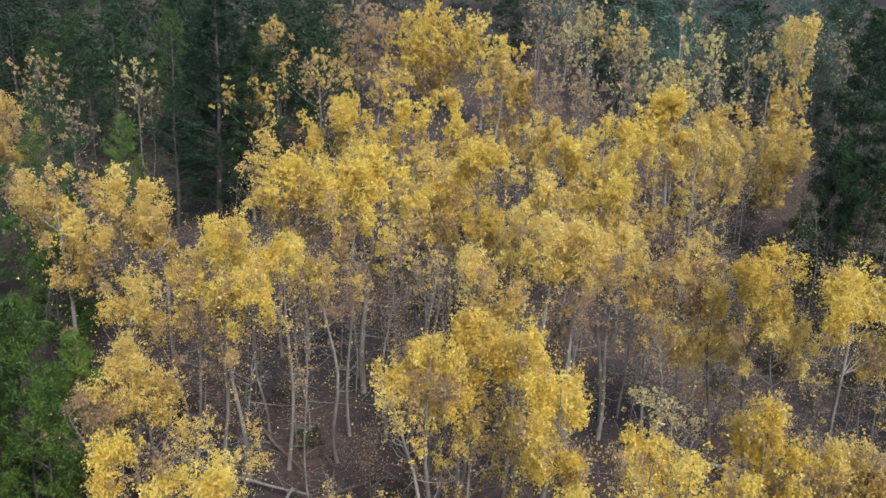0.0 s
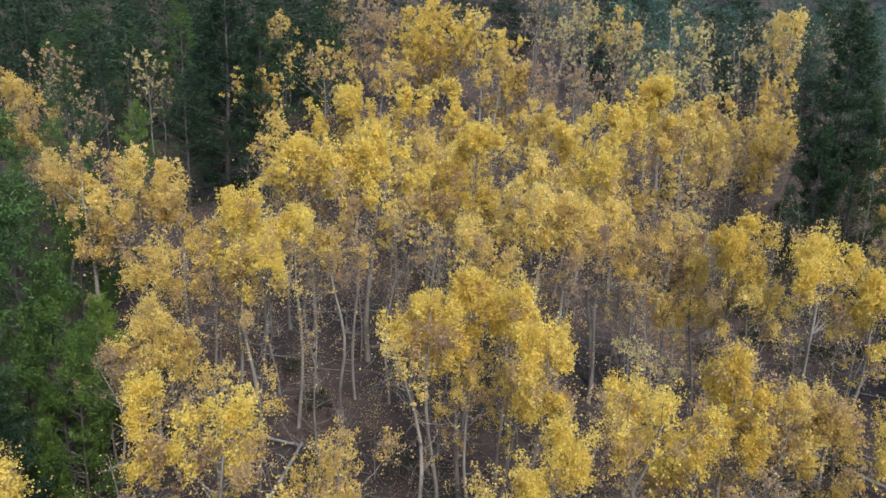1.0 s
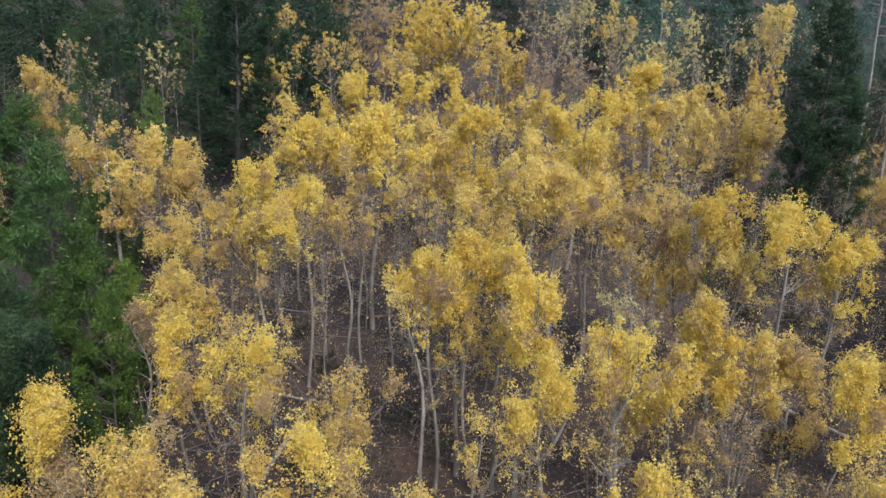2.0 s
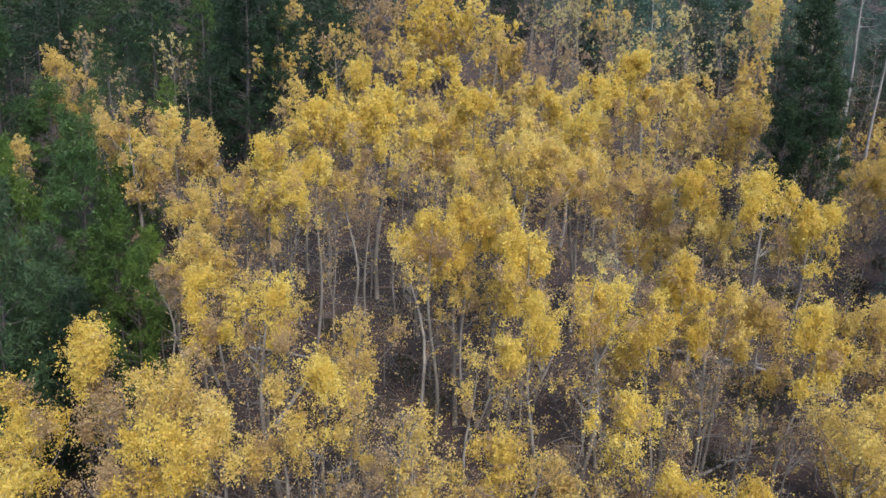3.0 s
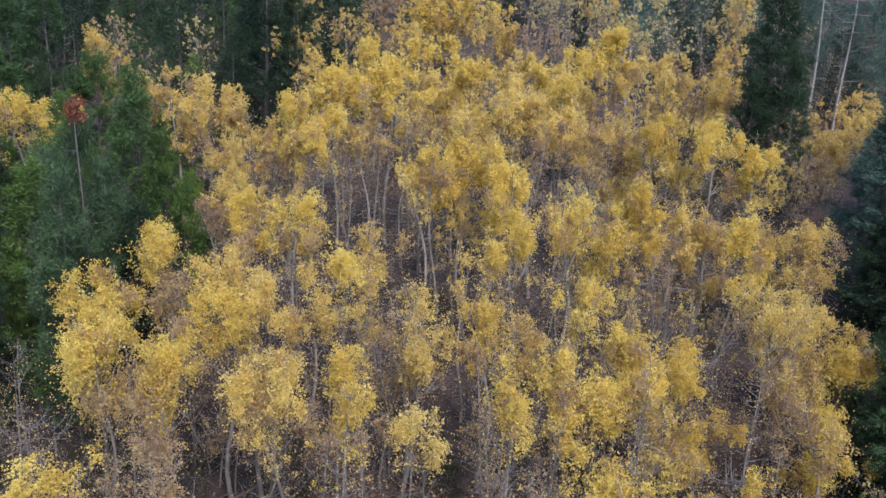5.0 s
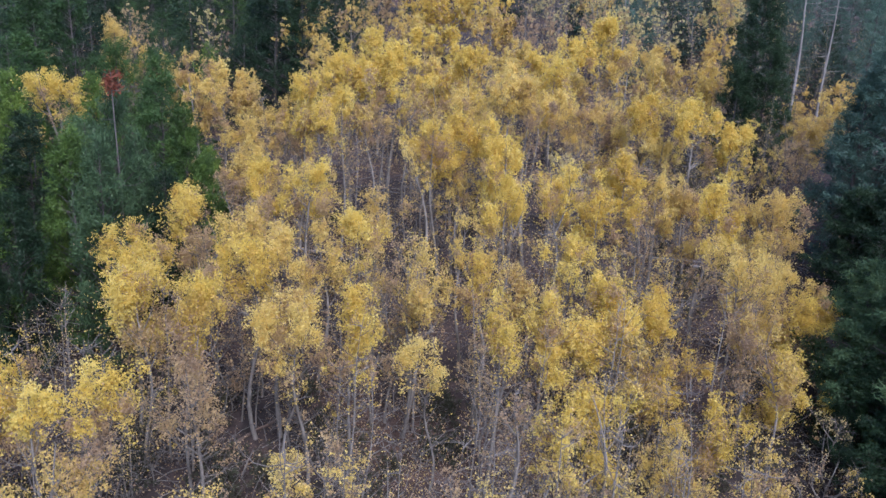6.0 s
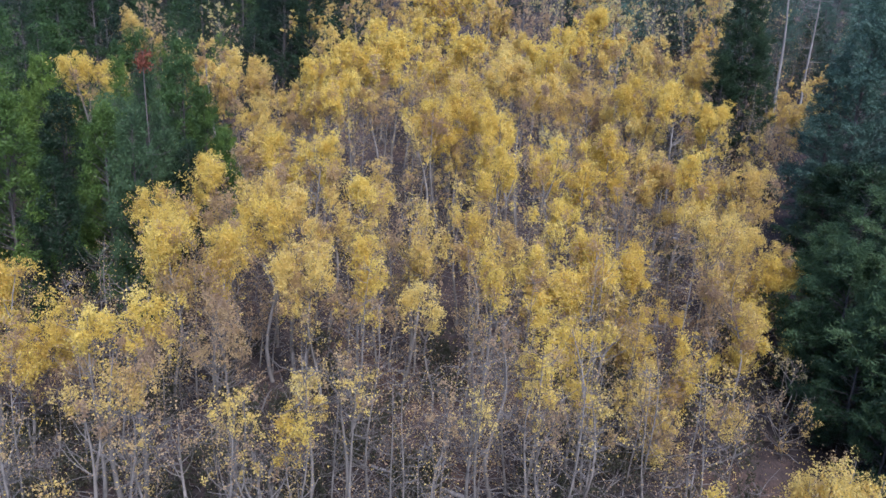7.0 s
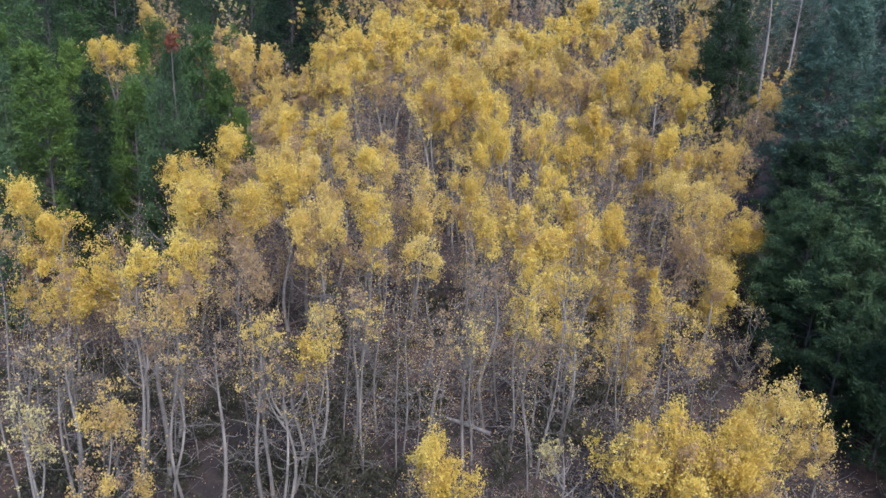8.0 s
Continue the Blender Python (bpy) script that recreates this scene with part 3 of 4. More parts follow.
aspen(41.6, 60.7, 19.1, 4.00, 13.3, 0.80, "orange")
aspen(28.0, 62.0, 21.1, 2.86, 14.1, 0.70, "yellow")
aspen(23.8, 62.6, 20.6, 2.38, 15.6, 0.75, "yellow")
aspen(12.8, 52.9, 24.2, 1.22, 21.8, 0.22, "brown")
aspen(30.6, 65.2, 29.6, 1.70, 25.4, 0.75, "yellow")
aspen(29.8, 63.4, 25.0, 1.70, 18.4, 0.75, "yellow")
aspen(-13.2, 53.7, 22.9, 1.86, 20.5, 0.68, "orange")
aspen(11.0, 54.7, 24.3, 1.47, 21.9, 0.30, "brown")
aspen(7.1, 54.8, 24.3, 1.89, 21.4, 0.40, "brown")
aspen(4.3, 55.8, 24.8, 1.92, 21.6, 0.90, "orange")
aspen(-4.2, 55.9, 24.5, 1.71, 22.1, 0.75, "orange")
aspen(17.8, 56.6, 28.5, 2.34, 21.1, 0.35, "pale")
aspen(-9.8, 59.8, 24.8, 2.05, 22.4, 0.75, "orange")
aspen(-25.0, 61.5, 23.7, 1.64, 21.0, 0.20, "pale")
aspen(5.3, 62.2, 26.5, 1.88, 22.7, 0.68, "gold")
aspen(-33.9, 63.5, 23.4, 1.94, 20.7, 0.25, "brown")
aspen(11.1, 70.4, 28.1, 1.59, 24.4, 0.25, "pale")
aspen(-15.3, 71.1, 27.3, 1.60, 24.4, 0.75, "orange")
aspen(31.8, 71.4, 29.2, 2.29, 24.4, 0.60, "pale")
aspen(3.4, 73.4, 28.4, 2.48, 24.0, 0.84, "gold")
aspen(17.8, 75.5, 29.6, 1.98, 25.5, 0.45, "orange")
aspen(-1.4, 75.7, 29.3, 3.68, 21.1, 1.10, "gold")
aspen(-8.2, 77.3, 29.1, 3.47, 23.3, 0.75, "brown")
aspen(14.8, 78.5, 30.2, 2.35, 24.7, 0.30, "pale")
aspen(10.1, -4.3, 7.5, 1.03, 5.2, 0.95, "gold")
aspen(12.7, -4.0, 8.6, 0.89, 5.4, 0.90, "gold")
aspen(16.2, -1.2, 8.0, 0.87, 4.5, 0.45, "yellow")
aspen(-11.6, 24.7, 15.5, 1.0, 12.6, 0.7, "yellow")
aspen(-10.0, 24.2, 14.4, 0.92, 11.7, 0.40, "yellow")
aspen(-6.8, 20.2, 15.1, 1.34, 13.2, 0.40, "yellow")
aspen(-12.3, 22.5, 14.3, 1.01, 12.5, 0.22, "brown")
aspen(6.1, 17.2, 16.8, 1.19, 14.9, 0.90, "gold")
aspen(16.6, 7.2, 8.6, 1.10, 5.8, 0.07, "pale")
aspen(16.0, 5.4, 7.8, 1.00, 5.4, 0.06, "yellow")
aspen(-1.2, 20.4, 16.8, 0.90, 14.8, 0.30, "yellow", (0.5, 18.5))
# slender stems that stand out below the crowns
aspen(-7.4, 30.9, 17.8, 0.80, 16.2, 0.16, "brown", (-7.4, 30.9))
aspen(-5.4, 30.1, 17.1, 0.80, 15.5, 0.16, "yellow", (-5.4, 30.1))
aspen(-3.6, 30.8, 17.7, 0.80, 16.1, 0.16, "brown", (-3.6, 30.8))
aspen(-1.9, 30.7, 18.2, 0.80, 16.6, 0.16, "yellow", (-1.9, 30.7))
aspen(-0.6, 30.3, 17.6, 0.80, 16.0, 0.16, "brown", (-0.6, 30.3))
aspen(0.1, 31.1, 17.3, 0.80, 15.7, 0.16, "yellow", (0.1, 31.1))
aspen(6.1, 27.7, 16.7, 0.80, 15.1, 0.16, "brown", (6.1, 27.7))
aspen(9.2, 27.3, 16.6, 0.80, 15.0, 0.16, "yellow", (9.2, 27.3))
aspen(8.8, 27.9, 16.2, 0.80, 14.6, 0.16, "brown", (8.8, 27.9))
aspen(9.0, 14.7, 13.0, 0.80, 11.4, 0.16, "yellow", (9.0, 14.7))
aspen(10.4, 17.0, 14.0, 0.80, 12.4, 0.16, "brown", (10.4, 17.0))
aspen(11.6, 15.0, 12.6, 0.80, 11.0, 0.16, "yellow", (11.6, 15.0))
aspen(13.4, 15.1, 12.6, 0.80, 11.0, 0.16, "brown", (13.4, 15.1))
aspen(6.3, 17.1, 14.0, 0.80, 12.4, 0.16, "yellow", (6.3, 17.1))
aspen(-12.8, -4.2, 10.2, 0.80, 8.6, 0.07, "brown", (-12.8, -4.2))
aspen(-12.0, -3.7, 10.1, 0.80, 8.5, 0.07, "yellow", (-12.0, -3.7))
aspen(-11.7, -3.8, 10.5, 0.80, 8.9, 0.07, "brown", (-11.7, -3.8))
aspen(-9.6, -3.2, 10.5, 0.80, 8.9, 0.07, "yellow", (-9.6, -3.2))
aspen(-8.4, -3.1, 10.2, 0.80, 8.6, 0.07, "brown", (-8.4, -3.1))
aspen(-8.1, -3.1, 10.0, 0.80, 8.4, 0.07, "yellow", (-8.1, -3.1))
aspen(-6.8, -3.0, 10.0, 0.80, 8.4, 0.07, "brown", (-6.8, -3.0))
aspen(-5.2, -2.9, 9.8, 0.80, 8.2, 0.07, "yellow", (-5.2, -2.9))
aspen(-4.5, -3.3, 9.3, 0.80, 7.7, 0.07, "brown", (-4.5, -3.3))
aspen(-4.2, -3.3, 8.9, 0.80, 7.3, 0.07, "yellow", (-4.2, -3.3))
aspen(-2.2, -0.1, 10.9, 0.80, 9.3, 0.16, "brown", (-2.2, -0.1))
aspen(-1.7, -0.5, 10.6, 0.80, 9.0, 0.16, "yellow", (-1.7, -0.5))
aspen(1.3, -0.7, 10.4, 0.80, 8.8, 0.16, "brown", (1.3, -0.7))
aspen(2.4, -0.6, 10.4, 0.80, 8.8, 0.16, "yellow", (2.4, -0.6))
aspen(3.3, 1.9, 11.4, 0.80, 9.8, 0.16, "brown", (3.3, 1.9))
aspen(4.3, 0.2, 10.1, 0.80, 8.5, 0.16, "yellow", (4.3, 0.2))
aspen(5.2, -0.3, 9.5, 0.80, 7.9, 0.16, "brown", (5.2, -0.3))
aspen(6.5, 0.6, 9.6, 0.80, 8.0, 0.16, "yellow", (6.5, 0.6))

pine(-16.5, 54.9, 15.9, 4.3, "broad", "dark")
pine(-18.7, 52.1, 10.3, 2.6, "far", "dark")
pine(-21.5, 50.5, 8.6, 1.9, "far", "bright")
pine(-26.2, 47.7, 7.7, 2.0, "far", "bright")
pine(-23.8, 67.3, 12.5, 3.2, "far", "bright")
pine(-13.7, 54.3, 14.2, 3.2, "broad", "dark")
pine(-35.0, 73.4, 10.3, 3.4, "far", "green")
pine(-29.8, 71.7, 9.4, 2.6, "far", "bright")
pine(-35.6, 67.8, 9.5, 2.2, "far", "green")
pine(-26.6, 57.2, 9.5, 1.8, "far", "dark")
pine(-28.0, 54.9, 6.6, 1.6, "far", "dark")
pine(7.6, 93.5, 8.0, 3.0, "far", "dark")
pine(12.5, 99.7, 5.9, 3.0, "far", "blue")
pine(-17.2, 89.5, 7.3, 3.0, "far", "dark")
pine(21.0, 90.4, 4.9, 2.6, "far", "blue")
pine(35.9, 71.7, 12.2, 2.6, "far", "blue")
pine(36.9, 93.6, 8.6, 3.0, "far", "blue")
pine(39.0, 67.5, 14.0, 2.8, "far", "blue")
pine(-14.6, 13.1, 11.7, 2.0, "ragged", "dull")
pine(-16.8, 15.4, 11.4, 2.3, "narrow", "bright")
pine(-16.1, 24.2, 12.8, 2.5, "narrow", "green")
pine(-20.9, 13.2, 13.6, 2.9, "narrow", "bright")
pine(-22.1, 20.5, 10.5, 2.4, "narrow", "dark")
pine(-17.8, 18.4, 10.9, 2.2, "ragged", "dull")
pine(-14.2, 23.4, 9.8, 2.0, "bushy", "bright")
pine(-16.4, 21.6, 9.0, 2.0, "bushy", "dull")
pine(-26.7, 27.3, 10.7, 2.5, "bushy", "bright")
pine(-20.0, 22.2, 9.8, 2.1, "ragged", "green")
pine(-23.5, 24.2, 9.1, 2.1, "ragged", "bright")
pine(-13.4, 17.8, 8.6, 1.8, "ragged", "dark")
pine(-14.9, 18.3, 9.1, 2.1, "narrow", "dull")
pine(23.0, 3.0, 8.7, 2.9, "ragged", "green")
pine(25.4, 7.9, 13.2, 3.2, "narrow", "dull")
pine(-21.7, 27.9, 10.4, 2.2, "bushy", "bright")
pine(-24.1, 14.7, 12.1, 2.7, "ragged", "dull")
pine(-27.2, 19.8, 13.3, 2.9, "broad", "bright")
pine(-29.8, 35.0, 11.5, 3.3, "narrow", "green")
pine(-25.2, 39.8, 10.0, 2.8, "ragged", "green")
pine(-32.9, 42.4, 13.4, 3.5, "ragged", "green")
pine(-31.7, 25.9, 12.4, 2.7, "broad", "green")
pine(28.4, 50.0, 17.5, 3.7, "broad", "dark")
pine(28.2, 46.6, 12.6, 2.7, "broad", "dark")
pine(26.1, 46.8, 9.5, 2.3, "bushy", "dark")
pine(28.0, 27.2, 17.6, 3.8, "broad", "blue")
pine(26.4, 23.0, 7.5, 3.1, "bushy", "dark")
pine(23.2, 11.0, 13.5, 3.7, "broad", "dull")
pine(27.0, 28.0, 13.5, 3.2, "broad", "blue")
pine(25.9, 24.6, 7.0, 2.6, "bushy", "dark")
pine(22.2, 6.0, 10.5, 3.2, "bushy", "dull")
pine(21.0, 13.8, 6.8, 2.6, "bushy", "dull")
pine(20.6, 7.0, 7.9, 2.9, "bushy", "dull")
pine(20.4, 10.4, 7.6, 2.7, "bushy", "dull")
# two edge conifers made taller, to shade the ground beside the grove
pine(22.0, 2.4, 10.0, 2.9, "bushy", "dull")
pine(21.0, -1.0, 9.4, 2.6, "bushy", "dark")
pine(19.9, 0.8, 6.6, 2.2, "bushy", "dark")
# unseen conifer, added only to throw more shade on that ground
pine(24.0, -4.0, 11.0, 3.0, "bushy", "dark")
# added to fill the shadowed gap between the left conifers and deepen it
pine(-17.6, 17.4, 9.0, 2.0, "ragged", "bright")
pine(-18.6, 13.0, 9.0, 2.0, "bushy", "dark")
pine(-21.5, 8.6, 9.6, 2.5, "bushy", "dull")
pine(-28.0, 39.5, 14.0, 3.2, "narrow", "green")
# three low dark conifers added along a strip of ground that is only shaded
pine(19.2, 6.6, 5.2, 2.3, "bushy", "dark")
pine(19.0, 10.0, 4.8, 2.2, "bushy", "dark")
pine(18.8, 3.2, 5.0, 2.0, "bushy", "dark")
pine(20.2, 12.2, 7.1, 1.6, "narrow", "dull")
pine(31.6, 32.6, 16.0, 3.5, "ragged", "blue")
pine(33.6, 24.4, 17.2, 3.8, "ragged", "blue")
pine(28.4, 13.4, 13.2, 3.5, "narrow", "dark")
pine(26.5, 1.9, 11.4, 3.5, "ragged", "green")
pine(36.6, 38.5, 16.1, 3.5, "narrow", "blue")
pine(38.7, 31.9, 14.7, 3.3, "ragged", "blue")
pine(35.3, 30.2, 11.4, 3.0, "bushy", "blue")
pine(41.0, 42.4, 16.5, 3.4, "ragged", "blue")
pine(-17.4, 32.3, 8.3, 1.9, "ragged", "bright")
pine(-15.0, 15.5, 13.5, 1.8, "ragged", "dull")
pine(-32.5, 48.5, 11.6, 2.7, "far", "dark")
pine(-14.1, 26.9, 6.6, 1.6, "bushy", "bright")
pine(-13.0, 22.4, 7.4, 1.6, "bushy", "bright")
pine(-19.1, 36.8, 8.0, 2.2, "bushy", "green")
pine(31.3, 20.4, 13.2, 3.4, "ragged", "dark")
pine(24.8, 11.6, 12.4, 3.2, "ragged", "dull")
pine(24.1, 16.8, 9.1, 2.6, "narrow", "dark")

# ---- the forest beyond and round the grove ----
rng = np.random.default_rng(9)
for n in range(64):
    x, y = -84 + 168 * (n * 0.618 % 1), 86 + 0.95 * n + rng.uniform(-3, 3)
    pine(x, y, rng.uniform(11, 15), rng.uniform(3.0, 4.2), "distant", "blue" if x > 12 and rng.random() < 0.7 else "dark")
# conifers that close the stand on both sides: how many, x and y spans, least and greatest height, kind, colours
STANDS = (
    (22, -44, -22, 6, 46, 11, 15, "far", ("green", "dark")),
    # dark needles only: shadow in the back-left wood is put into their colour
    (40, -48, -10, 62, 86, 10, 13, "distant", ("dark", "dark")),
    (16, 27, 46, -8, 38, 11, 17, "far", ("blue", "dark")),
    (16, 30, 54, 64, 84, 9, 13, "far", ("blue", "dark")),
    (18, 16, 52, 70, 92, 9, 12, "distant", ("blue", "dark")),
    (38, -80, -38, 12, 88, 11, 15, "distant", ("dark", "green")),
    (15, 46, 76, 5, 90, 11, 15, "distant", ("blue", "dark")),
)
for count, left, right, near, far, low, high, kind, colours in STANDS:
    tries = 0
    while count and tries < 600:
        tries += 1
        x, y = rng.uniform(left, right), rng.uniform(near, far)
        if min(math.hypot(x - a, y - b) for a, b in stand) > 3.7:
            count -= 1
            pine(x, y, rng.uniform(low, high), rng.uniform(2.4, 3.3), kind, colours[int(rng.random() < 0.4)])
for n in range(26):
    x, y = rng.uniform(10, 42), rng.uniform(58, 90)
    g = float(ground_at(x, y))
    aspen(x, y, g + rng.uniform(9, 11.5), rng.uniform(1.2, 1.9), g + 6, rng.uniform(0.03, 0.12), "pale" if rng.random() < 0.5 else "brown")
for n in range(5):
    x, y = rng.uniform(-36, -22), rng.uniform(48, 66)
    g = float(ground_at(x, y))
    aspen(x, y, g + rng.uniform(8, 10), rng.uniform(1.1, 1.6), g + 5.5, rng.uniform(0.05, 0.15), "brown")

# lower aspens that close the canopy behind
rng = np.random.default_rng(34)
for n in range(16):
    x, y = rng.uniform(-8, 13), rng.uniform(37, 52)
    g = float(ground_at(x, y))
    aspen(x, y, g + rng.uniform(7.6, 9.2), rng.uniform(1.1, 1.6), g + rng.uniform(4.2, 5.4), rng.uniform(0.45, 0.75), "yellow" if rng.random() < 0.7 else "orange")

# thin half-bare aspens in the shade of the grove
rng = np.random.default_rng(55)
for n in range(14):
    x, y = rng.uniform(-10, 15), rng.uniform(5, 22)
    g = float(ground_at(x, y))
    h = rng.uniform(5.2, 7.4)
    aspen(x, y, g + h, rng.uniform(0.85, 1.25), g + 0.4 * h, rng.uniform(0.1, 0.2), "brown" if rng.random() < 0.7 else "orange")

# unseen conifers below and behind the flight, added to close and shade the grove
rng = np.random.default_rng(61)
for n in range(46):
    x, y = -46 + 92 * (n * 0.618 % 1), -15 - 0.9 * n
    pine(x, y, rng.uniform(6.5, 9.0), rng.uniform(1.8, 2.4), "distant", "green" if n % 3 else "dark")

# ---- bare poles and young stems between the aspens ----
def pole_stock(seed, height, leafy):
    rng = np.random.default_rng(seed)
    trunk, twigs = Tubes(), Tubes()
    path = stem_path(rng, (0, 0, -0.15), (*rng.normal(0, 0.35, 2), height), 0.12)
    trunk.add(path, np.interp(path[:, 2], [0, height], [0.0065 * height, 0.008]), 6)
    dead_branches(rng, twigs, path, height * 0.2, height * 0.97, int(height * 3.4), 1.15)
    tree = thing("bare_aspen", 0, 0, 0, "thin leafless aspen pole with grey twigs", "tree", "bare poles in the grove")
    part("trunk", trunk.mesh("pole_trunk", ASPEN_BARK), tree)
    tagged(part("twig_mass", twigs.mesh("pole_twigs", TWIG_BARK), tree), kind="stuff")
    if leafy:
        z = rng.uniform(height * 0.45, height, leafy)
        c = np.stack([np.interp(z, path[:, 2], path[:, k]) for k in range(3)], 1) + rng.normal(0, 0.45, (leafy, 3))
        part("crown", mesh_from("pole_crown", *leaves_at(rng, c, 0.075), LEAVES["brown"], False, LEAVES["yellow"], rng.random(leafy) < 0.4), tree, "last withered leaves")
    return tree


stock = [pole_stock(70 + i, h, n) for i, (h, n) in enumerate([(9.5, 190), (8.0, 300), (10.5, 220), (6.5, 330), (9.0, 80), (7.2, 450)])]
rng = np.random.default_rng(31)
used = [False] * len(stock)
# how many, spans of x and y, scale
THICKETS = ((85, -12, 13, -4, 50, 0.9), (75, -16, 12, -4, 14, 0.8), (34, 9, 33, 52, 77, 1.05), (4, -37, -24, 50, 65, 1.0), (24, -20, -9, -3, 10, 0.8), (16, 13, 24, 26, 42, 0.75), (14, -11, 3, 24, 38, 0.85), (10, 35, 46, 61, 73, 1.1), (36, 15, 34, 38, 54, 0.75))
places = [(rng.uniform(a, b), rng.uniform(p, q), z) for count, a, b, p, q, z in THICKETS for n in range(count)]
for x, y, big in places:
    k = int(rng.integers(0, len(stock)))
    m = pose(x, y, float(ground_at(x, y)), rng.normal(0, 3), rng.normal(0, 3), rng.uniform(0, 360)) @ Matrix.Diagonal((*[big * rng.uniform(0.85, 1.1)] * 3, 1))
    if used[k]:
        copy_thing(stock[k], m)
    else:
        stock[k].matrix_basis, used[k] = m, True


# ---- dead standing trees ----
def dead_tree(x, y, height, lean, red_tip):
    planted[0] += 1
    rng = np.random.default_rng(9000 + planted[0])
    gz = float(ground_at(x, y))
    trunk = Tubes()
    path = stem_path(rng, (0, 0, -0.15), (lean, 0, height), 0.12)
    trunk.add(path, np.interp(path[:, 2], [0, height], [(0.0036 if red_tip else 0.011) * height, 0.025]), 8)
    words = "grey dead pine with a rust-red top" if red_tip else "tall grey leafless dead tree among conifers"
    tree = thing("dead_tree", x, y, gz, words, "tree")
    part("trunk", trunk.mesh("dead_trunk", PINE_BARK if red_tip else DEAD_WOOD), tree, "weathered grey trunk")
    for z in rng.uniform(height * 0.35, height * 0.95, 16):
        a, l = rng.uniform(0, 6.283), rng.uniform(0.8, 2.4) * (0.5 if red_tip else 1)
        b = along(path, z)
        out = np.array([math.cos(a), math.sin(a), 0])
        limb = Tubes()
        limb.add(bezier(b, b + out * l * 0.6 + np.array([0, 0, -0.1]), b + out * l + np.array([0, 0, l * rng.uniform(-0.2, 0.6)]), 5), np.linspace(0.03, 0.008, 5) * (0.6 if red_tip else 1), 4)
        part("limb", limb.mesh("dead_limb", PINE_BARK if red_tip else DEAD_WOOD), tree)
    if red_tip:
        n = 420
        tuft = np.stack([lean + rng.normal(0, 0.16, 12), rng.normal(0, 0.16, 12), height - 1.0 * rng.uniform(0, 1, 12) ** 1.3], 1)
        c = tuft[rng.integers(0, 12, n)] + rng.normal(0, 0.11, (n, 3))
        part("crown", mesh_from("red_crown", *leaves_at(rng, c, 0.11), NEEDLES["red"]), tree, "rust-red dead needles")


dead_tree(-14.3, 14.2, 14.5, 0.1, True)
dead_tree(35.0, 56.0, 19.1, -0.5, False)
dead_tree(39.0, 58.7, 16.4, -0.1, False)
dead_tree(17.5, 55.0, 15.8, -0.6, False)


# ---- fallen logs ----
def fallen_log(x, y, length, heading, radius, wood, tilt=0.0, stubs=5):
    planted[0] += 1
    rng = np.random.default_rng(8000 + planted[0])
    tubes, ends = Tubes(), []
    n = 14
    t = np.linspace(0, 1, n)
    a = radians(heading)
    px, py = x + math.cos(a) * length * t, y + math.sin(a) * length * t
    pz = float(ground_at(x, y)) + radius * 0.7 + np.maximum(0, t * length * math.sin(radians(tilt)))
    pz = np.maximum(pz, [float(ground_at(p, q)) + radius * 0.6 for p, q in zip(px, py)])
    bow = np.sin(t * rng.uniform(2.5, 5.5) + rng.uniform(0, 6)) * length * 0.018
    path = np.stack([px - x - math.sin(a) * bow, py - y + math.cos(a) * bow, pz - float(ground_at(x, y))], 1) + rng.normal(0, 0.012, (n, 3))
    tubes.add(path, radius * (1 - 0.45 * t) * rng.uniform(0.92, 1.08, n), 9)
    for e, s in ((0, 1.0), (n - 1, 0.55)):
        d = (path[1] - path[0]) * (-1 if e == 0 else 1)
        d = d / np.linalg.norm(d)
        end = Tubes()
        end.add([path[e] - d * 0.01, path[e] + d * 0.012, path[e] + d * 0.013], [radius * s * 0.97, radius * s * 0.9, 0.002], 9)
        ends.append(end)
    stub_meshes = []
    for k in range(stubs):
        p = path[rng.integers(3, n - 1)]
        d = unit(rng, 1)[0]
        d[2] = abs(d[2]) + 0.2
        l = rng.uniform(0.4, 1.3)
        stub = Tubes()
        stub.add([p, p + d * l * 0.5, p + d * l + np.array([0, 0, 0.1])], [0.02, 0.013, 0.005], 4)
        stub_meshes.append(stub)
    log = thing("fallen_log", x, y, float(ground_at(x, y)), "weathered fallen aspen log lying on the leaf litter", "log", "fallen logs")
    stem = part("stem", tubes.mesh("log_stem", wood), log)
    for stub in stub_meshes:
        part("branch_stub", stub.mesh("log_stub", wood), stem)
    for end in ends:
        part("cut_face", end.mesh("log_end", BROWN_WOOD), log, "brown broken end")


fallen_log(-12.3, 31.7, 6.5, -32, 0.11, BROWN_WOOD)
fallen_log(-9.5, 27.6, 5.0, -14, 0.08, DEAD_WOOD)
fallen_log(-6.7, 21.2, 5.5, 78, 0.12, DEAD_WOOD, 12)
fallen_log(-1.9, 28.6, 4.5, -40, 0.08, BROWN_WOOD)
fallen_log(-4.8, 26.5, 3.8, 28, 0.07, BROWN_WOOD, 3)
fallen_log(-0.5, 23.9, 5.0, -18, 0.09, BROWN_WOOD)
fallen_log(-3.8, 35.3, 6.0, 8, 0.09, BROWN_WOOD)
fallen_log(-7.8, 31.1, 5.0, -55, 0.08, BROWN_WOOD)
fallen_log(12.4, 29.6, 6.0, -28, 0.11, DEAD_WOOD, 5, 9)
fallen_log(17.2, 27.9, 5.5, -48, 0.13, DEAD_WOOD)
fallen_log(9.9, 18.7, 5.0, 20, 0.1, DEAD_WOOD, 10, 8)
fallen_log(13.8, 6.5, 3.4, -4, 0.06, BROWN_WOOD, 2, 8)
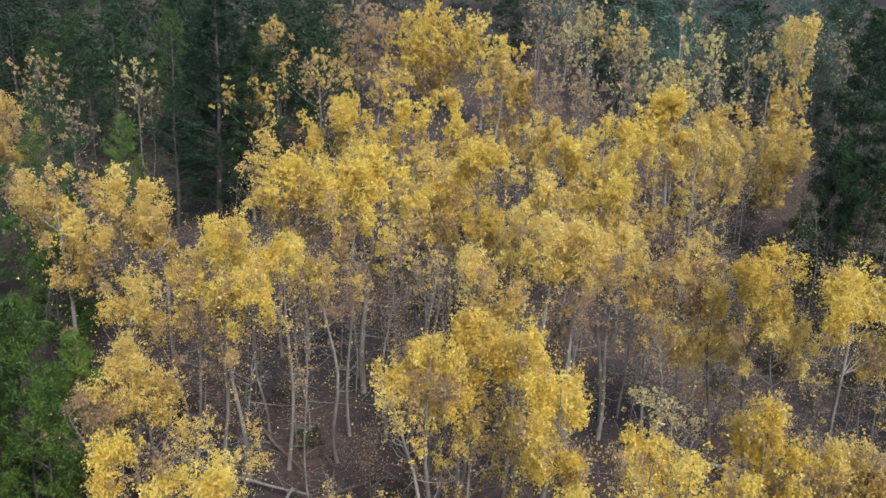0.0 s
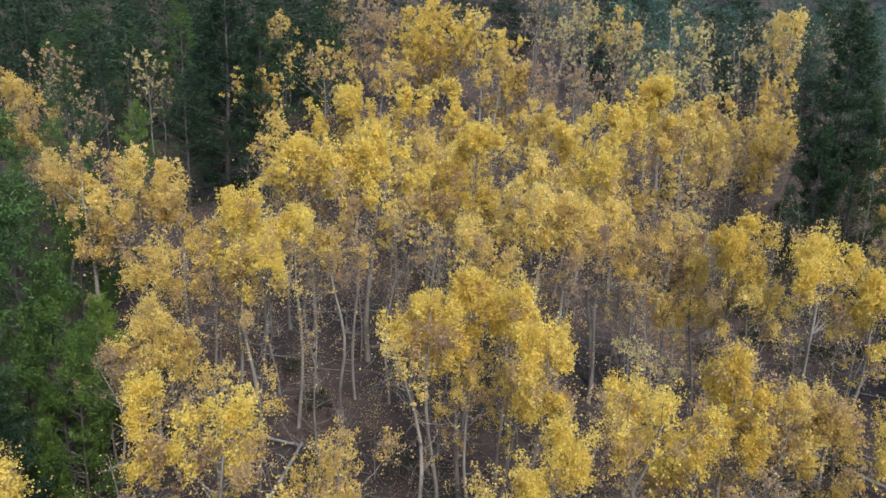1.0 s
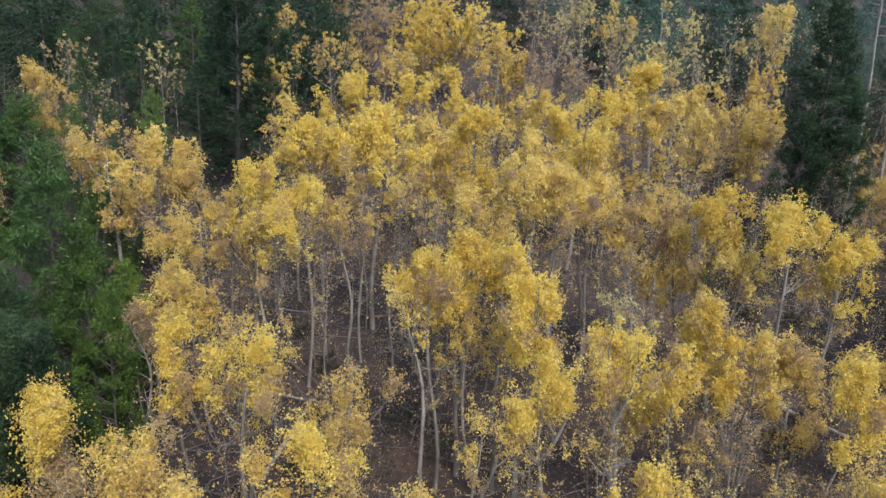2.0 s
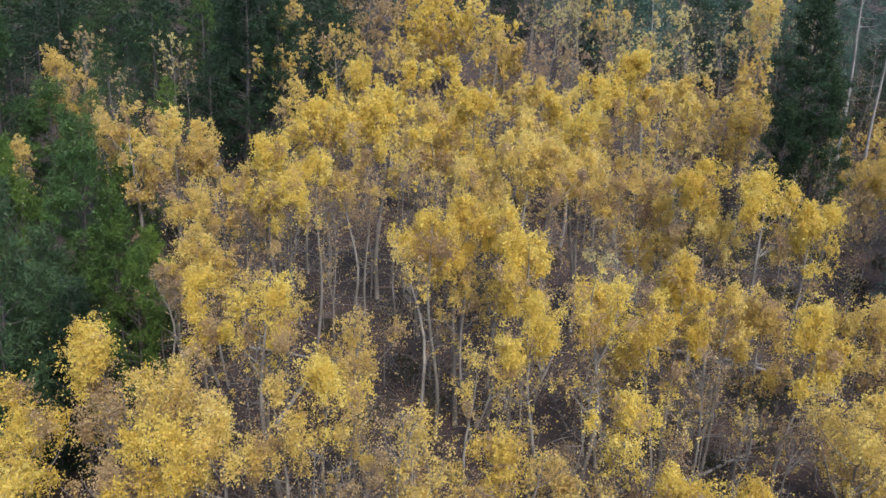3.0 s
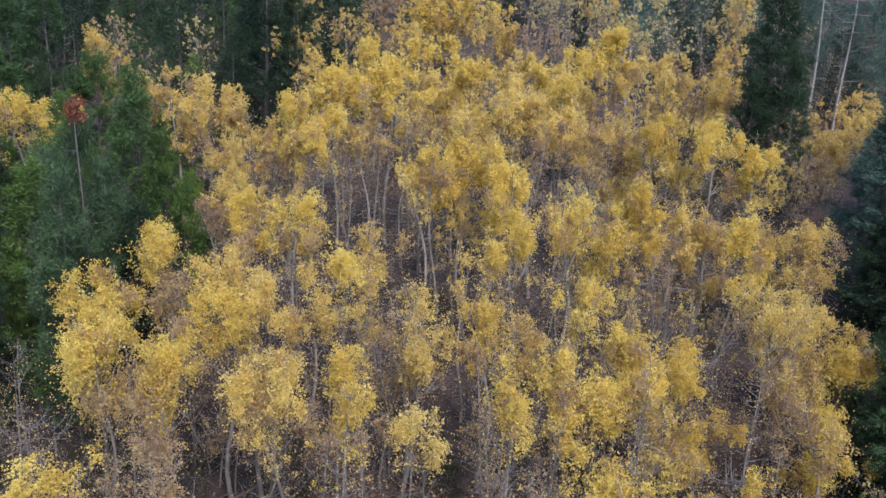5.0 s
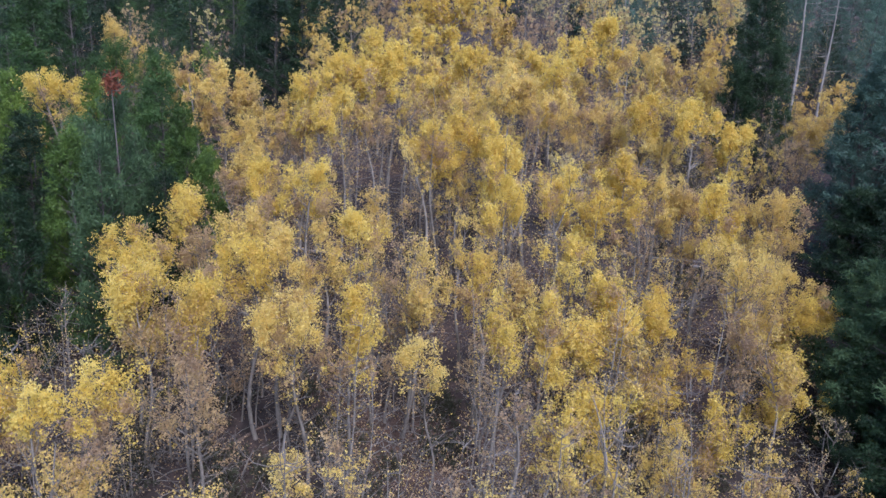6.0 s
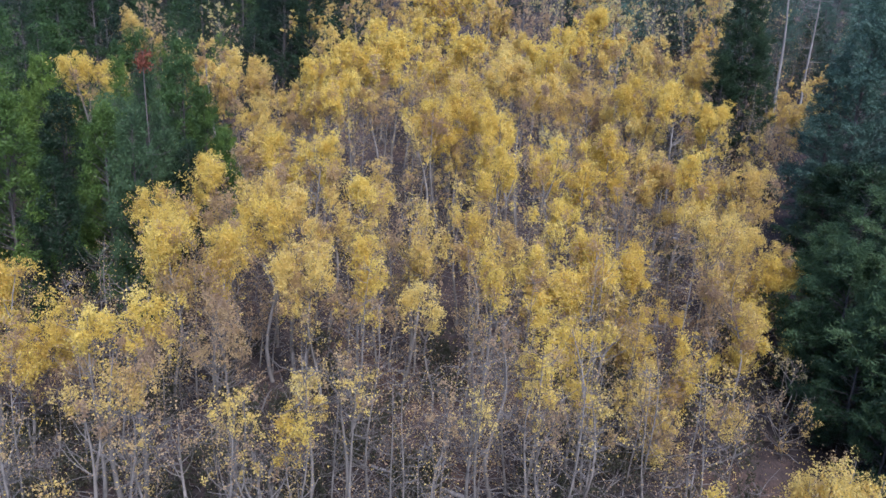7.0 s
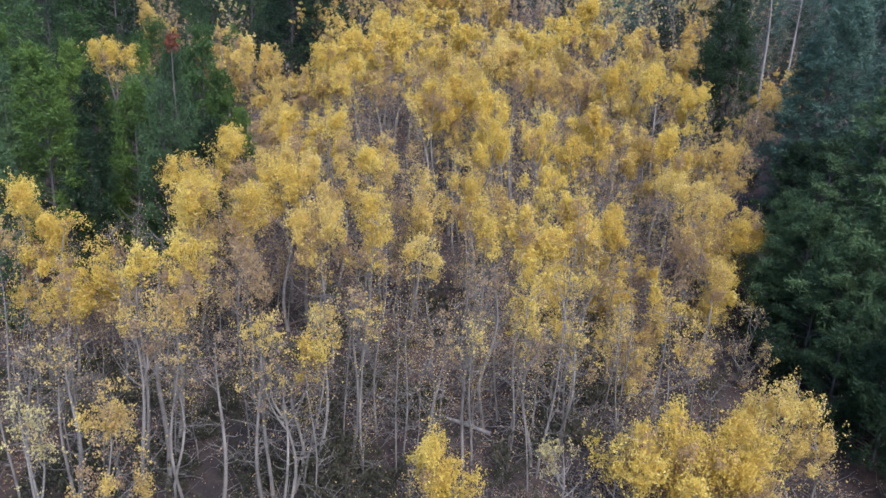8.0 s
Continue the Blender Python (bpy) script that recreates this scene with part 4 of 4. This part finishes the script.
fallen_log(-9.3, 8.0, 5.0, 40, 0.1, BROWN_WOOD)
fallen_log(3.6, 1.5, 5.5, 160, 0.1, DEAD_WOOD, 6)
fallen_log(-27.0, 51.5, 7.0, 75, 0.13, DEAD_WOOD)


# ---- brush: tangles of thin grey twigs near the ground ----
def brush_stock(seed, size):
    rng = np.random.default_rng(seed)
    twigs = Tubes()
    for k in range(34):
        s = np.array([*rng.normal(0, size * 0.45, 2), rng.uniform(-0.05, 0.2)])
        d = unit(rng, 1)[0]
        d[2] = abs(d[2]) * 0.8
        l = size * rng.uniform(0.5, 1.3)
        twigs.add(bezier(s, s + d * l * 0.6 + np.array([0, 0, 0.35]), s + d * l + unit(rng, 1)[0] * 0.25, 6), np.linspace(0.02, 0.006, 6), 3)
    bush = thing("dead_brush", 0, 0, 0, "tangle of thin grey dead branches on the ground", "brush", "dead brush under the aspens")
    tagged(part("twig_mass", twigs.mesh("brush_twigs", TWIG_BARK), bush), kind="stuff")
    n = 130
    c = np.stack([rng.normal(0, size * 0.5, n), rng.normal(0, size * 0.5, n), rng.uniform(0.1, size * 0.8, n)], 1)
    tagged(part("leafage", mesh_from("brush_leaves", *leaves_at(rng, c, 0.08), LEAVES["brown"]), bush, "withered leaves"), kind="stuff")
    return bush


brush = [brush_stock(200 + i, s) for i, s in enumerate((1.3, 1.7, 1.1))]
first = [True] * 3
for n in range(160):
    y = rng.uniform(-3, 52) if n < 90 else rng.uniform(-4, 12)
    x = rng.uniform(-17, 24) if n < 130 else rng.uniform(-19, 12)
    k = n % 3
    m = pose(x, y, float(ground_at(x, y)), 0, 0, rng.uniform(0, 360)) @ Matrix.Diagonal((*[rng.uniform(0.7, 1.2)] * 3, 1))
    if first[k]:
        brush[k].matrix_basis, first[k] = m, False
    else:
        copy_thing(brush[k], m)


# ---- low shrubs of the undergrowth ----
# dull green and brown, darkened further to stand in for shade under the trees
UNDERGROWTH = foliage("undergrowth_leaf", [(0, (0.030, 0.030, 0.022)), (0.4, (0.048, 0.052, 0.033)), (0.75, (0.080, 0.070, 0.046)), (1, (0.14, 0.10, 0.065))], 0.6, 0.25)


def shrub_stock(seed, size):
    rng = np.random.default_rng(seed)
    twigs, centres = Tubes(), []
    for k in range(16):
        d = unit(rng, 1)[0]
        d[2] = abs(d[2]) + 0.35
        l = size * rng.uniform(0.5, 1.0)
        s = np.array([*rng.normal(0, 0.15, 2), -0.05])
        way = bezier(s, s + d * l * 0.5, s + d * l + np.array([0, 0, 0.15]), 4)
        twigs.add(way, np.linspace(0.014, 0.005, 4), 3)
        centres += [sprigs(rng, way[2], 16, np.full(3, 0.14)), sprigs(rng, way[3], 26, np.full(3, 0.17))]
    bush = thing("shrub", 0, 0, 0, "low dull green shrub on the forest floor", "shrub", "shrubs of the undergrowth")
    tagged(part("stem_mass", twigs.mesh("shrub_stems", TWIG_BARK), bush), kind="stuff")
    tagged(part("leafage", mesh_from("shrub_leaves", *leaves_at(rng, np.concatenate(centres), 0.085), UNDERGROWTH), bush), kind="stuff")
    return bush


shrubs = [shrub_stock(300 + i, s) for i, s in enumerate((0.9, 1.2, 0.7))]
fresh = [True] * 3
for n in range(320):
    # the last seventy crowd the near left, a dark cover in place of canopy shadow
    x, y = (rng.uniform(-20, 25), rng.uniform(-3, 52)) if n < 80 else (rng.uniform(-18, 14), rng.uniform(-4, 12)) if n < 190 else (rng.uniform(15, 33), rng.uniform(34, 54)) if n < 250 else (rng.uniform(-19, -1), rng.uniform(-8, 6))
    k = n % 3
    m = pose(x, y, float(ground_at(x, y)), 0, 0, rng.uniform(0, 360)) @ Matrix.Diagonal((*[rng.uniform(0.7, 1.3)] * 3, 1))
    if fresh[k]:
        shrubs[k].matrix_basis, fresh[k] = m, False
    else:
        copy_thing(shrubs[k], m)


# ---- fallen leaves and litter ----
def litter():
    r = np.random.default_rng(77)
    n = 40000
    x, y = r.uniform(-22, 26, n), 60 - 70 * r.uniform(0, 1, n) ** 1.25
    c = np.stack([x, y, ground_at(x, y) + r.uniform(0.01, 0.06, n)], 1)
    ob = new("leaf_litter", mesh_from("leaf_litter", *leaves_at(r, c, 0.075), LEAVES["brown"]))
    tagged(ob, "scattered withered aspen leaves on the forest floor", "leaf litter", kind="stuff")


litter()


def sticks():
    """Dead branches that lie all over the ground."""
    r = np.random.default_rng(78)
    tubes = Tubes()
    for n in range(1500):
        x, y = r.uniform(-20, 27), r.uniform(-8, 56)
        a, l = r.uniform(0, 6.283), r.uniform(0.4, 2.4)
        px, py = x + math.cos(a) * l * np.array([0, 0.35, 0.7, 1]), y + math.sin(a) * l * np.array([0, 0.35, 0.7, 1])
        bow = r.normal(0, 0.07, 4) * l
        px, py = px - math.sin(a) * bow, py + math.cos(a) * bow
        pz = ground_at(px, py) + r.uniform(0.01, 0.06) + np.array([0, 1, 1, 1]) * r.uniform(0, 0.16)
        tubes.add(np.stack([px, py, pz], 1), r.uniform(0.012, 0.032) * np.array([1, 0.9, 0.7, 0.3]), 3)
    ob = new("fallen_sticks", tubes.mesh("fallen_sticks", DEAD_WOOD))
    tagged(ob, "grey dead sticks strewn over the leaf litter", "sticks", kind="stuff")


sticks()
